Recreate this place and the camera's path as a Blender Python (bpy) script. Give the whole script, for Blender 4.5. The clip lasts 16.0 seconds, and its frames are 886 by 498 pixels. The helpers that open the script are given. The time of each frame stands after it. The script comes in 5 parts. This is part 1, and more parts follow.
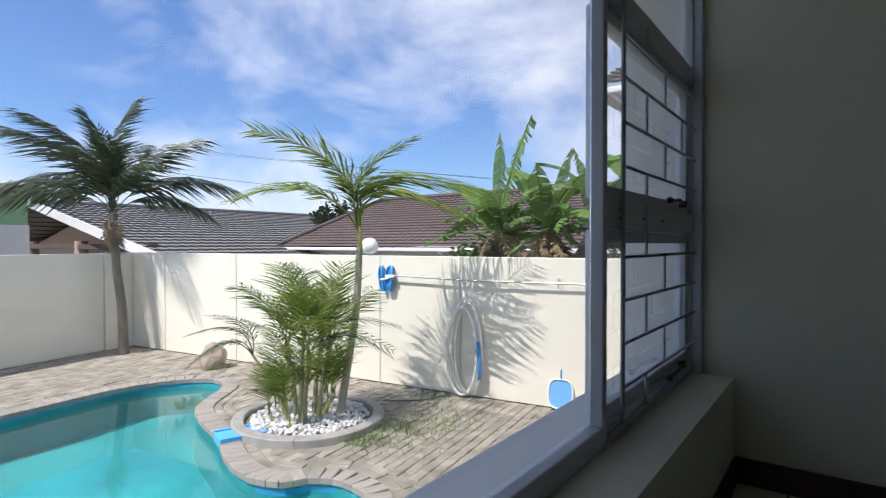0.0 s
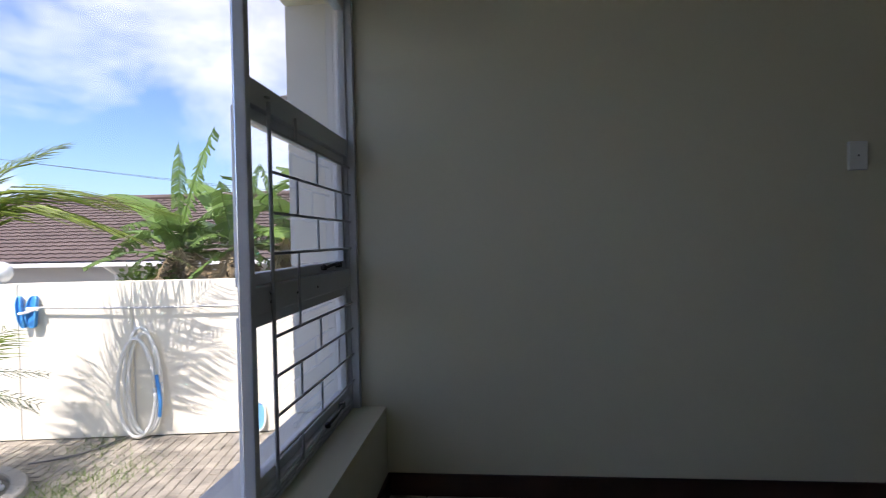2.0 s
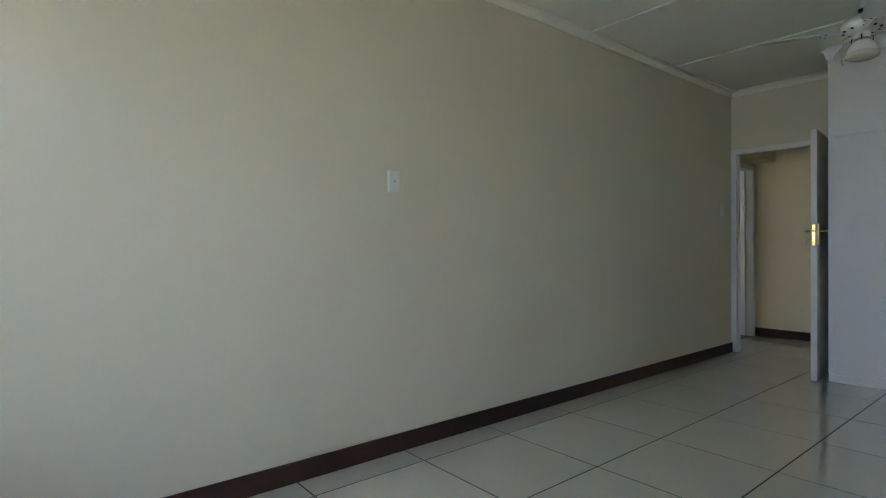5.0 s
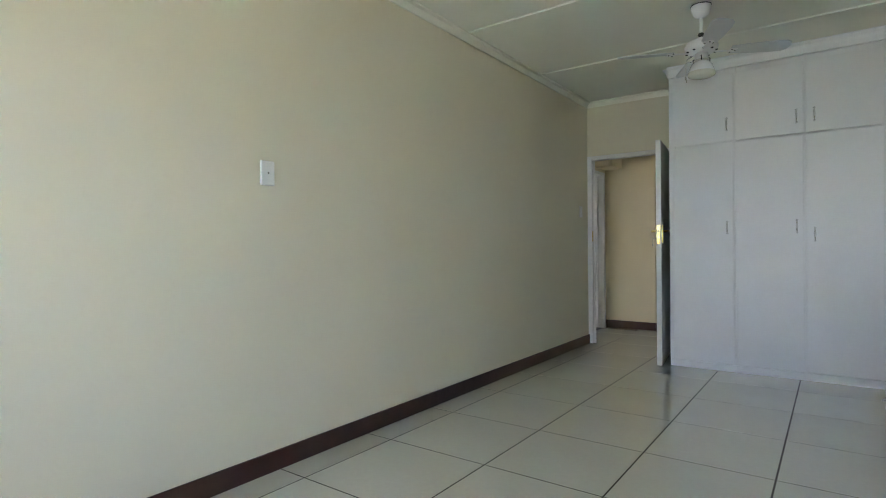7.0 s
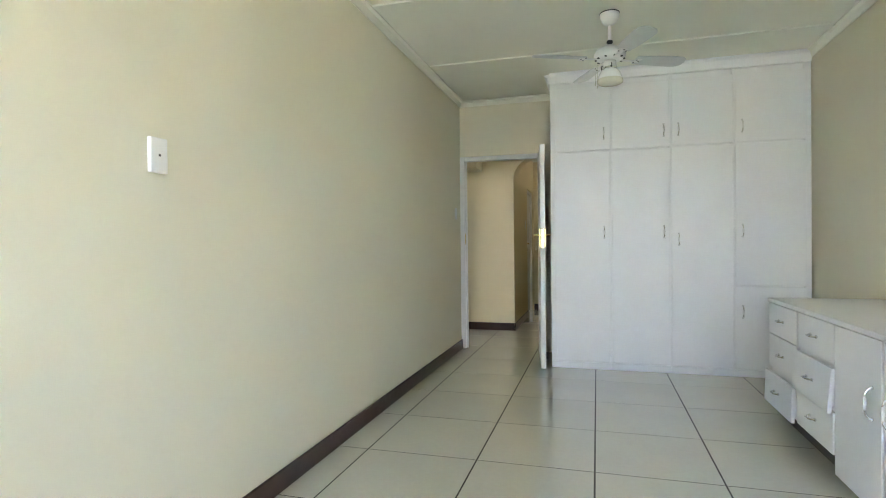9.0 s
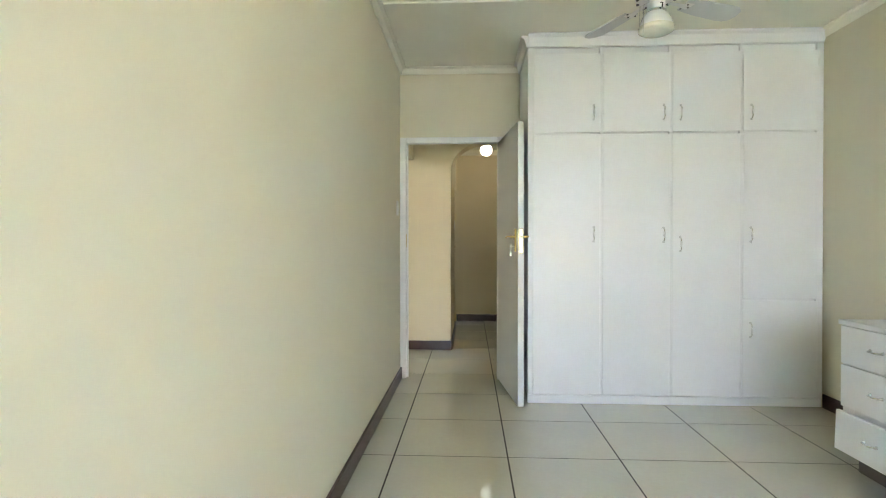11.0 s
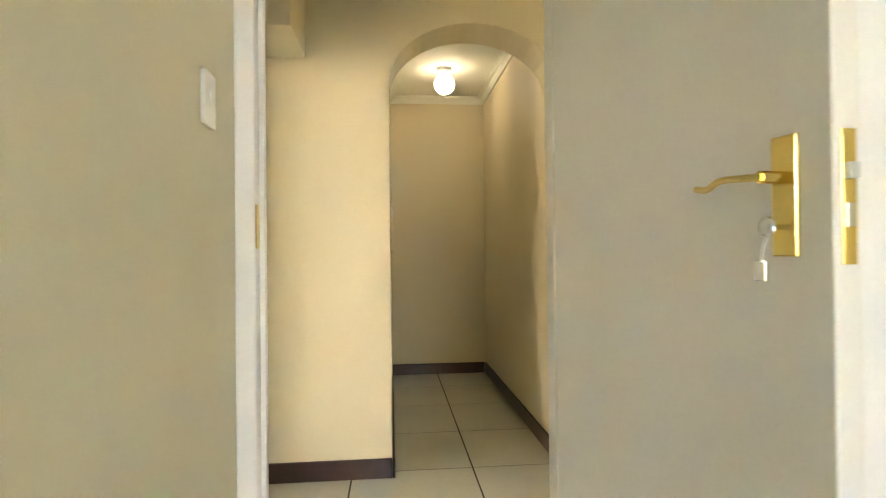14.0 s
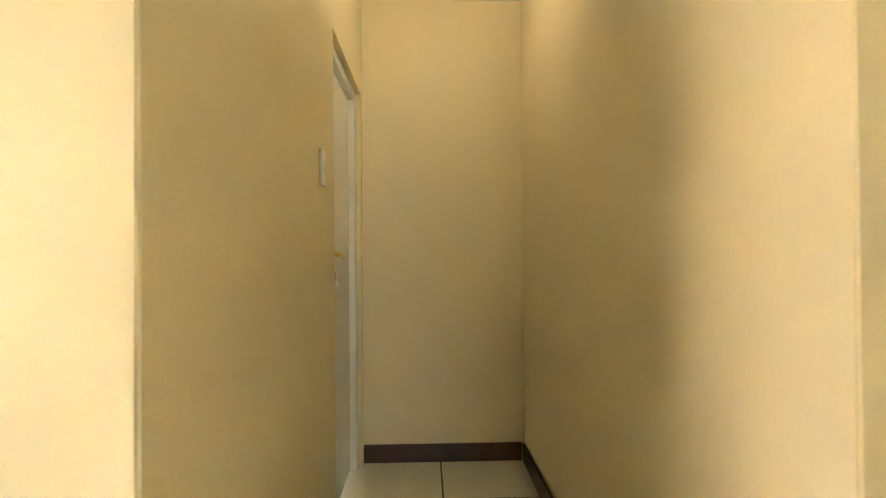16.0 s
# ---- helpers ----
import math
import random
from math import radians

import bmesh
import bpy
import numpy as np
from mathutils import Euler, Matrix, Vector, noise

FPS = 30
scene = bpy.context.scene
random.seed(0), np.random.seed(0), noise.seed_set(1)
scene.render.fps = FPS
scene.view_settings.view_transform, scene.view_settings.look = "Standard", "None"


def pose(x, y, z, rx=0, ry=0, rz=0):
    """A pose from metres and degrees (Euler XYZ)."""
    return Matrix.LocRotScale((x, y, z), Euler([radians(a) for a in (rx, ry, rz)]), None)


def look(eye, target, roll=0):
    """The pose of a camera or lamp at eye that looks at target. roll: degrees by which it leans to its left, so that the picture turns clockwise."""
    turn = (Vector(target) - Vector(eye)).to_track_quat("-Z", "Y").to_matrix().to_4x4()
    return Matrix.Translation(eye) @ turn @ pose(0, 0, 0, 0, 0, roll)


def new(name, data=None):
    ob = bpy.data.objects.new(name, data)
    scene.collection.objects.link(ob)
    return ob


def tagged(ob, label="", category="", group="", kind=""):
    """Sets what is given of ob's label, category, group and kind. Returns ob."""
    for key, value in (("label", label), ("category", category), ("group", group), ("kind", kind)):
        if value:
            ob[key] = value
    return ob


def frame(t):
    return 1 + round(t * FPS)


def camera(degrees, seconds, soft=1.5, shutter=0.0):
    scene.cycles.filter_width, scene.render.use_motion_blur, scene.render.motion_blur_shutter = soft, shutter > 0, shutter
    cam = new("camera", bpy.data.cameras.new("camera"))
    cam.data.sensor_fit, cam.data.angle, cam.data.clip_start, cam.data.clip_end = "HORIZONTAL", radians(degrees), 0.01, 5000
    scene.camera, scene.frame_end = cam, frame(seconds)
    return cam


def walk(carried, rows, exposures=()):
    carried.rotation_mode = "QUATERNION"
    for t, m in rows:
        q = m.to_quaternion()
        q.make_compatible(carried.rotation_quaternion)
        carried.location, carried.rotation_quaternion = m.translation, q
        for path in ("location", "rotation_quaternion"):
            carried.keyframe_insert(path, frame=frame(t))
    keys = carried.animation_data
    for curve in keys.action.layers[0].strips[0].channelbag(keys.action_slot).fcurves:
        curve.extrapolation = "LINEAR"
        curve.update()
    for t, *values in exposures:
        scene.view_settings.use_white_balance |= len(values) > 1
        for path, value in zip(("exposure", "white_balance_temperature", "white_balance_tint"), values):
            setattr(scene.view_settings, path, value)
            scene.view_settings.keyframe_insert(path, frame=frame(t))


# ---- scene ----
cam = camera(79.1, 16.0, soft=1.0, shutter=0.2)

PATH = [
    (0, (2.329, -5.926, 0.919), (0.726, -7.122, 0.898), 0.0),
    (0.5, (2.326, -5.883, 0.989), (0.57, -6.841, 0.962), 0.3),
    (1, (2.332, -5.825, 1.055), (0.469, -6.55, 1.019), 0.1),
    (1.5, (2.355, -5.76, 1.106), (0.414, -6.243, 1.069), 0.1),
    (2, (2.395, -5.757, 1.155), (0.405, -5.947, 1.12), -1.2),
    (2.5, (2.445, -5.712, 1.183), (0.448, -5.624, 1.145), -1.2),
    (3, (2.472, -5.712, 1.19), (0.511, -5.322, 1.144), -1.1),
    (3.5, (2.478, -5.79, 1.2), (0.596, -5.11, 1.14), -1.0),
    (4, (2.451, -5.934, 1.141), (0.71, -4.95, 1.119), 0.0),
    (4.5, (2.442, -5.902, 1.112), (0.801, -4.758, 1.102), -0.2),
    (5, (2.415, -5.886, 1.117), (0.871, -4.616, 1.107), -0.3),
    (7.5, (2.138, -5.865, 1.095), (1.092, -4.161, 1.083), -0.6),
    (8, (1.969, -5.857, 1.126), (1.087, -4.061, 1.107), -0.6),
    (8.5, (1.716, -5.814, 1.133), (0.996, -3.949, 1.114), -0.6),
    (9, (1.443, -5.739, 1.158), (0.891, -3.817, 1.137), -0.6),
    (11.5, (0.499, -4.243, 1.168), (0.457, -2.244, 1.154), -0.1),
    (12, (0.43, -3.772, 1.149), (0.438, -1.772, 1.142), -0.3),
    (12.5, (0.388, -3.212, 1.142), (0.454, -1.213, 1.145), -0.2),
    (13, (0.376, -2.625, 1.141), (0.491, -0.628, 1.138), -0.4),
    (13.5, (0.398, -2.027, 1.124), (0.558, -0.033, 1.128), -0.7),
    (14, (0.405, -1.439, 1.127), (0.593, 0.553, 1.144), -0.6),
    (14.5, (0.453, -0.854, 1.142), (0.672, 1.134, 1.166), -0.3),
    (15, (0.524, -0.305, 1.143), (0.736, 1.683, 1.175), -0.1),
    (15.5, (0.648, 0.22, 1.147), (0.814, 2.213, 1.175), 0.0),
    (15.8, (0.706, 0.47, 1.149), (0.825, 2.466, 1.167), -0.2),
    (16, (0.739, 0.64, 1.15), (0.805, 2.639, 1.16), -0.4),
]
EXPOSURES = [(0, 0.2, 6150, 15), (1.5, 0.45, 6250, 21), (2.5, 1.1, 6450, 22), (3.5, 2.0, 6500, 21), (5, 2.88, 6650, 18),
             (7.5, 3.82, 7000, 18), (9, 4.38, 7300, 17), (11.5, 4.85, 7700, 16), (13, 5.17, 8250, 14), (14, 5.3, 9200, 19), (15, 5.4, 10000, 19), (15.5, 5.5, 9600, 17), (16, 5.65, 10500, 18)]
walk(cam, [(t, look(eye, aim, roll)) for t, eye, aim, roll in PATH], EXPOSURES)

# ---- world and sun ----
SUN_TRAVEL = Vector((-1.05, 0.27, -1.6))
world = bpy.data.worlds.new("sky")
world.use_nodes = True
scene.world = world
wn, wl = world.node_tree.nodes, world.node_tree.links
background = wn["Background"]
sky = wn.new("ShaderNodeTexSky")
sky.sky_type, sky.sun_disc = "NISHITA", False
sky.sun_elevation = math.atan2(1.6, math.hypot(1.05, 0.27))
sky.sun_rotation = math.atan2(1.05, -0.27)
coords = wn.new("ShaderNodeTexCoord")
stretch = wn.new("ShaderNodeMapping")
stretch.inputs["Scale"].default_value = (1.5, 1.5, 2.4)
stretch.inputs["Location"].default_value = (0.15, 0.9, 0.1)
stretch.inputs["Rotation"].default_value = (0.0, 0.25, 0.6)
clouds = wn.new("ShaderNodeTexNoise")
clouds.inputs["Scale"].default_value, clouds.inputs["Detail"].default_value = 1.7, 7.0
clouds.inputs["Roughness"].default_value, clouds.inputs["Distortion"].default_value = 0.58, 0.3
cover = wn.new("ShaderNodeValToRGB")
cover.color_ramp.elements[0].position, cover.color_ramp.elements[1].position = 0.43, 0.66
cover.color_ramp.elements[1].color = (0.92, 0.92, 0.92, 1)
mixed = wn.new("ShaderNodeMix")
mixed.data_type = "RGBA"
mixed.inputs["B"].default_value = (7.8, 8.2, 8.9, 1)
deep = wn.new("ShaderNodeMix")
deep.data_type, deep.blend_type = "RGBA", "MULTIPLY"
deep.inputs["Factor"].default_value = 1.0
deep.inputs["B"].default_value = (0.82, 1.02, 1.30, 1)
wl.new(coords.outputs["Generated"], stretch.inputs["Vector"])
wl.new(stretch.outputs["Vector"], clouds.inputs["Vector"])
wl.new(clouds.outputs["Fac"], cover.inputs["Fac"])
wl.new(cover.outputs["Color"], mixed.inputs["Factor"])
wl.new(sky.outputs["Color"], deep.inputs["A"])
wl.new(deep.outputs["Result"], mixed.inputs["A"])
wl.new(mixed.outputs["Result"], background.inputs["Color"])
background.inputs["Strength"].default_value = 0.12

sun_data = bpy.data.lights.new("sun", "SUN")
sun_data.energy, sun_data.angle, sun_data.color = 5.0, radians(0.55), (1.0, 0.95, 0.87)
sun = new("sun", sun_data)
sun.matrix_world = look((0, 0, 30), Vector((0, 0, 30)) + SUN_TRAVEL)

# bulb of the corridor globe
bulb_data = bpy.data.lights.new("corridor_bulb", "POINT")
bulb_data.energy, bulb_data.color, bulb_data.shadow_soft_size = 0.014, (0.80, 1.0, 0.97), 0.08
bulb = new("corridor_bulb", bulb_data)
bulb.location = (0.83, 2.80, 2.30)


# ---- materials ----
def material(name, color, rough=0.6, metal=0.0, vary=0.06, scale=6.0, grain=60.0, bump=0.05, spec=0.5, random_tint=0.0, island_tint=0.0, coat=0.0, leafy=0.0, joined=False):
    """A surface with broad tone variation, fine grain and relief."""
    m = bpy.data.materials.new(name)
    m.use_nodes = True
    nodes, links = m.node_tree.nodes, m.node_tree.links
    shader = nodes["Principled BSDF"]
    shader.inputs["Roughness"].default_value, shader.inputs["Metallic"].default_value = rough, metal
    shader.inputs["Specular IOR Level"].default_value = spec
    shader.inputs["Coat Weight"].default_value = coat
    place = nodes.new("ShaderNodeTexCoord")
    broad = nodes.new("ShaderNodeTexNoise")
    broad.inputs["Scale"].default_value, broad.inputs["Detail"].default_value = scale, 5.0
    fine = nodes.new("ShaderNodeTexNoise")
    fine.inputs["Scale"].default_value, fine.inputs["Detail"].default_value = grain, 3.0
    if joined:
        spot = nodes.new("ShaderNodeNewGeometry")
        links.new(spot.outputs["Position"], broad.inputs["Vector"])
    else:
        links.new(place.outputs["Object"], broad.inputs["Vector"])
    links.new(place.outputs["Object"], fine.inputs["Vector"])
    add = nodes.new("ShaderNodeMath")
    add.operation = "ADD"
    links.new(broad.outputs["Fac"], add.inputs[0])
    half = nodes.new("ShaderNodeMath")
    half.operation, half.inputs[1].default_value = "MULTIPLY", 0.5
    links.new(fine.outputs["Fac"], half.inputs[0])
    links.new(half.outputs[0], add.inputs[1])
    spread = nodes.new("ShaderNodeMapRange")
    spread.inputs["From Min"].default_value, spread.inputs["From Max"].default_value = 0.45, 1.05
    spread.inputs["To Min"].default_value, spread.inputs["To Max"].default_value = 1 - vary, 1 + vary
    links.new(add.outputs[0], spread.inputs["Value"])
    tone = spread.outputs["Result"]
    for amount, node, socket in ((random_tint, "ShaderNodeObjectInfo", "Random"), (island_tint, "ShaderNodeNewGeometry", "Random Per Island")):
        if amount:
            info = nodes.new(node)
            shift = nodes.new("ShaderNodeMapRange")
            shift.inputs["To Min"].default_value, shift.inputs["To Max"].default_value = 1 - amount, 1 + amount
            links.new(info.outputs[socket], shift.inputs["Value"])
            times = nodes.new("ShaderNodeMath")
            times.operation = "MULTIPLY"
            links.new(tone, times.inputs[0])
            links.new(shift.outputs["Result"], times.inputs[1])
            tone = times.outputs[0]
    colour = nodes.new("ShaderNodeVectorMath")
    colour.operation = "SCALE"
    colour.inputs[0].default_value = color
    links.new(tone, colour.inputs["Scale"])
    links.new(colour.outputs["Vector"], shader.inputs["Base Color"])
    if leafy:
        glow = nodes.new("ShaderNodeBsdfTranslucent")
        both = nodes.new("ShaderNodeMixShader")
        both.inputs["Fac"].default_value = leafy
        links.new(colour.outputs["Vector"], glow.inputs["Color"])
        links.new(shader.outputs["BSDF"], both.inputs[1])
        links.new(glow.outputs["BSDF"], both.inputs[2])
        links.new(both.outputs["Shader"], nodes["Material Output"].inputs["Surface"])
    if bump:
        relief = nodes.new("ShaderNodeBump")
        relief.inputs["Strength"].default_value, relief.inputs["Distance"].default_value = bump, 0.01
        links.new(add.outputs[0], relief.inputs["Height"])
        links.new(relief.outputs["Normal"], shader.inputs["Normal"])
    return m


def clear(name, color=(1, 1, 1), rough=0.0, ior=1.45):
    m = bpy.data.materials.new(name)
    m.use_nodes = True
    shader = m.node_tree.nodes["Principled BSDF"]
    shader.inputs["Base Color"].default_value = (*color, 1)
    shader.inputs["Transmission Weight"].default_value = 1.0
    shader.inputs["Roughness"].default_value, shader.inputs["IOR"].default_value = rough, ior
    return m


def glowing(name, color, strength):
    m = bpy.data.materials.new(name)
    m.use_nodes = True
    shader = m.node_tree.nodes["Principled BSDF"]
    shader.inputs["Base Color"].default_value = (0.9, 0.9, 0.88, 1)
    shader.inputs["Emission Color"].default_value = (*color, 1)
    shader.inputs["Emission Strength"].default_value = strength
    return m


CREAM = material("cream_wall_paint", (0.735, 0.695, 0.53), 0.55, vary=0.03, scale=1.3, grain=240, bump=0.06, spec=0.35)
HALL = material("hall_wall_paint", (0.765, 0.67, 0.455), 0.5, vary=0.035, scale=1.5, grain=240, bump=0.06, spec=0.35)
CEILING = material("white_ceiling_paint", (0.84, 0.84, 0.72), 0.7, vary=0.03, scale=2, grain=120, bump=0.05)
WHITE = material("white_gloss_enamel", (0.80, 0.80, 0.77), 0.32, vary=0.025, scale=3, grain=90, bump=0.03)
CUPBOARD = material("white_cupboard_paint", (0.85, 0.86, 0.855), 0.34, vary=0.03, scale=2.5, grain=70, bump=0.04, random_tint=0.015)
WOOD = material("dark_stained_skirting", (0.045, 0.018, 0.014), 0.3, vary=0.35, scale=9, grain=140, bump=0.08)
TILE = material("cream_glazed_tile", (0.57, 0.56, 0.455), 0.05, vary=0.04, scale=2.2, grain=35, bump=0.0, random_tint=0.03, spec=0.7, coat=0.6)
GROUT = material("dark_grout", (0.055, 0.046, 0.038), 0.9, vary=0.3, scale=14, grain=160, bump=0.1)
FRAME = material("grey_white_window_paint", (0.60, 0.61, 0.63), 0.4, vary=0.06, scale=5, grain=120, bump=0.05)
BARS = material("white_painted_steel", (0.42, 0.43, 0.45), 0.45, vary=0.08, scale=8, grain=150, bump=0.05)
GLASS = clear("window_glass")
BRASS = material("polished_brass", (0.80, 0.60, 0.22), 0.18, 1.0, vary=0.08, scale=20, grain=150, bump=0.02)
CHROME = material("chrome", (0.75, 0.75, 0.74), 0.12, 1.0, vary=0.05, scale=20, grain=150, bump=0.0)
PORCELAIN = material("white_porcelain", (0.82, 0.82, 0.80), 0.15, vary=0.02, bump=0.0)
PLASTIC = material("white_plastic", (0.80, 0.80, 0.77), 0.35, vary=0.02, bump=0.0)
DARK = material("dark_metal", (0.05, 0.05, 0.05), 0.4, 0.6, bump=0.0)
# near-black colour that puts the shade under the dresser into its plinth
SHADE_GAP = material("dark_plinth_shade", (0.10, 0.09, 0.08), 0.8, bump=0.0)
BLADE = material("pale_fan_blade", (0.62, 0.64, 0.62), 0.35, vary=0.04, bump=0.01)
BOWL = material("cream_glass_bowl", (0.72, 0.70, 0.58), 0.2, vary=0.05, bump=0.0)
LAMP = glowing("lit_globe", (1.0, 0.97, 0.9), 0.35)
RENDER_WALL = material("cream_garden_wall", (0.78, 0.74, 0.61), 0.85, vary=0.05, scale=2.0, grain=110, bump=0.15)
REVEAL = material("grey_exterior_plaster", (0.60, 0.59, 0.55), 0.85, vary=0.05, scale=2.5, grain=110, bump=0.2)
PAVER = material("grey_brown_paver", (0.295, 0.265, 0.208), 0.9, vary=0.5, scale=4.5, grain=60, bump=0.25, random_tint=0.12, island_tint=0.12, joined=True)
SAND = material("sandy_joint", (0.235, 0.215, 0.17), 0.95, vary=0.25, scale=9, grain=120, bump=0.3)
COPING = material("pool_coping_brick", (0.31, 0.28, 0.235), 0.85, vary=0.2, scale=8, grain=90, bump=0.2, random_tint=0.14)
POOL = material("blue_pool_plaster", (0.035, 0.265, 0.275), 0.6, vary=0.35, scale=0.8, grain=12, bump=0.02)
BLUE_TILE = material("blue_waterline_tile", (0.05, 0.30, 0.55), 0.3, vary=0.1, scale=10, grain=40, bump=0.02)
KERB = material("worn_concrete_kerb", (0.33, 0.315, 0.28), 0.9, vary=0.25, scale=5, grain=80, bump=0.3)
PEBBLE = material("white_pebbles", (0.66, 0.65, 0.62), 0.7, vary=0.1, scale=20, grain=120, bump=0.1, island_tint=0.25)
ROCK = material("tan_boulder", (0.36, 0.30, 0.22), 0.9, vary=0.3, scale=7, grain=60, bump=0.5)
GRASS = material("grass_tuft", (0.13, 0.21, 0.045), 0.7, vary=0.3, scale=9, bump=0.0, island_tint=0.3, leafy=0.3)
FROND = material("palm_leaflet", (0.185, 0.25, 0.04), 0.42, vary=0.3, scale=5, grain=40, bump=0.05, island_tint=0.35, random_tint=0.2, leafy=0.35, spec=0.15)
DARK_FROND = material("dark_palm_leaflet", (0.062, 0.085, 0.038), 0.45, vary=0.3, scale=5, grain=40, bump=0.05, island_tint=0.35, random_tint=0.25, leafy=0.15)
YELLOW_STEM = material("yellow_green_stem", (0.32, 0.30, 0.08), 0.5, vary=0.2, scale=8, grain=50, bump=0.1)
CANE = material("pale_ringed_cane", (0.40, 0.38, 0.29), 0.75, vary=0.25, scale=7, grain=60, bump=0.3)
GREEN_CANE = material("green_ringed_cane", (0.24, 0.25, 0.13), 0.7, vary=0.3, scale=7, grain=60, bump=0.3)
BARK = material("ringed_palm_bark", (0.17, 0.145, 0.115), 0.9, vary=0.3, scale=9, grain=70, bump=0.6)
BANANA = material("banana_leaf", (0.15, 0.25, 0.06), 0.38, vary=0.25, scale=4, grain=50, bump=0.1, island_tint=0.12, random_tint=0.25, leafy=0.35, spec=0.25)
DRY_LEAF = material("dry_brown_leaf", (0.24, 0.18, 0.10), 0.85, vary=0.3, scale=8, grain=50, bump=0.2, island_tint=0.3)
GREY_ROOF = material("grey_roof_tile", (0.17, 0.16, 0.145), 0.85, vary=0.2, scale=3, grain=50, bump=0.2)
BROWN_ROOF = material("brown_roof_tile", (0.115, 0.085, 0.073), 0.85, vary=0.25, scale=2.5, grain=50, bump=0.2)
PINK_WALL = material("pink_house_plaster", (0.52, 0.40, 0.34), 0.9, vary=0.06, scale=2, grain=80, bump=0.1)
GREEN_WALL = material("green_house_plaster", (0.25, 0.42, 0.22), 0.9, vary=0.06, scale=2, grain=80, bump=0.1)
PALE_WALL = material("pale_house_plaster", (0.62, 0.60, 0.55), 0.9, vary=0.06, scale=2, grain=80, bump=0.1)
TRIM = material("white_fascia_paint", (0.78, 0.78, 0.76), 0.5, vary=0.03, bump=0.02)
BLUE_PLASTIC = material("blue_plastic", (0.04, 0.25, 0.62), 0.4, vary=0.08, bump=0.02)
MESH_BLUE = material("pale_blue_net", (0.16, 0.42, 0.72), 0.6, vary=0.12, scale=30, grain=300, bump=0.1)
HOSE = material("white_pool_hose", (0.74, 0.74, 0.68), 0.45, vary=0.06, scale=12, grain=90, bump=0.1)
SKY_BLUE = material("sky_blue_plastic", (0.10, 0.42, 0.78), 0.45, vary=0.08, bump=0.02)
ALUMINIUM = material("dull_aluminium", (0.6, 0.6, 0.6), 0.35, 0.8, bump=0.02)


def water_material():
    m = clear("pool_water", (0.50, 0.88, 0.90), 0.0, 1.33)
    nodes, links = m.node_tree.nodes, m.node_tree.links
    ripples = nodes.new("ShaderNodeTexNoise")
    ripples.inputs["Scale"].default_value, ripples.inputs["Detail"].default_value = 2.2, 3.0
    relief = nodes.new("ShaderNodeBump")
    relief.inputs["Strength"].default_value, relief.inputs["Distance"].default_value = 0.05, 0.05
    links.new(ripples.outputs["Fac"], relief.inputs["Height"])
    links.new(relief.outputs["Normal"], nodes["Principled BSDF"].inputs["Normal"])
    return m


WATER = water_material()


# ---- mesh helpers ----
def link_mesh(name, bm, mat, smooth=False, keep=False):
    mesh = bpy.data.meshes.new(name)
    if not keep:
        bmesh.ops.recalc_face_normals(bm, faces=bm.faces)
    bm.to_mesh(mesh)
    bm.free()
    mesh.materials.append(mat)
    if smooth:
        mesh.polygons.foreach_set("use_smooth", [True] * len(mesh.polygons))
    return new(name, mesh)


def part(name, bm, mat, parent, label="", smooth=False, keep=False):
    """One mesh object under a thing or a part; its points are given in the thing's own space."""
    ob = link_mesh(name, bm, mat, smooth, keep)
    ob.parent = parent
    if label:
        ob["label"] = label
    return ob


def thing(name, label, category, group="", place=None, kind=""):
    ob = new(name)
    ob.empty_display_size = 0.1
    if place is not None:
        ob.matrix_world = place
    return tagged(ob, label, category, group, kind)


def structure(name, bm, mat, label="", category=""):
    return tagged(link_mesh(name, bm, mat), label, category, kind="structure")


def box(bm, x0, x1, y0, y1, z0, z1, bevel=0.0, turn=None):
    m = Matrix.LocRotScale(((x0 + x1) / 2, (y0 + y1) / 2, (z0 + z1) / 2), None, (x1 - x0, y1 - y0, z1 - z0))
    made = bmesh.ops.create_cube(bm, size=1, matrix=(turn @ m) if turn else m)
    if bevel:
        edges = list({e for v in made["verts"] for e in v.link_edges})
        bmesh.ops.bevel(bm, geom=edges, offset=bevel, segments=2, profile=0.5, affect="EDGES")
    return bm


def boxes(*dims, bevel=0.0):
    bm = bmesh.new()
    for d in dims:
        box(bm, *d, bevel=bevel)
    return bm


def ring_points(centre, axis, radius, count):
    side = axis.orthogonal().normalized()
    other = axis.cross(side).normalized()
    return [centre + radius * (math.cos(2 * math.pi * k / count) * side + math.sin(2 * math.pi * k / count) * other) for k in range(count)]


def tube(bm, points, radius, count=8, radii=None, close=True):
    """A round bar along points."""
    pts = [Vector(p) for p in points]
    rings = []
    side = None
    for i, p in enumerate(pts):
        axis = (pts[min(i + 1, len(pts) - 1)] - pts[max(i - 1, 0)]).normalized()
        if side is None:
            side = axis.orthogonal().normalized()
        side = (side - axis * side.dot(axis)).normalized()
        other = axis.cross(side)
        r = radii[i] if radii else radius
        rings.append([bm.verts.new(p + r * (math.cos(2 * math.pi * k / count) * side + math.sin(2 * math.pi * k / count) * other)) for k in range(count)])
    for a, b in zip(rings, rings[1:]):
        for k in range(count):
            bm.faces.new((a[k], a[(k + 1) % count], b[(k + 1) % count], b[k]))
    if close:
        bm.faces.new(rings[0][::-1])
        bm.faces.new(rings[-1])
    return bm


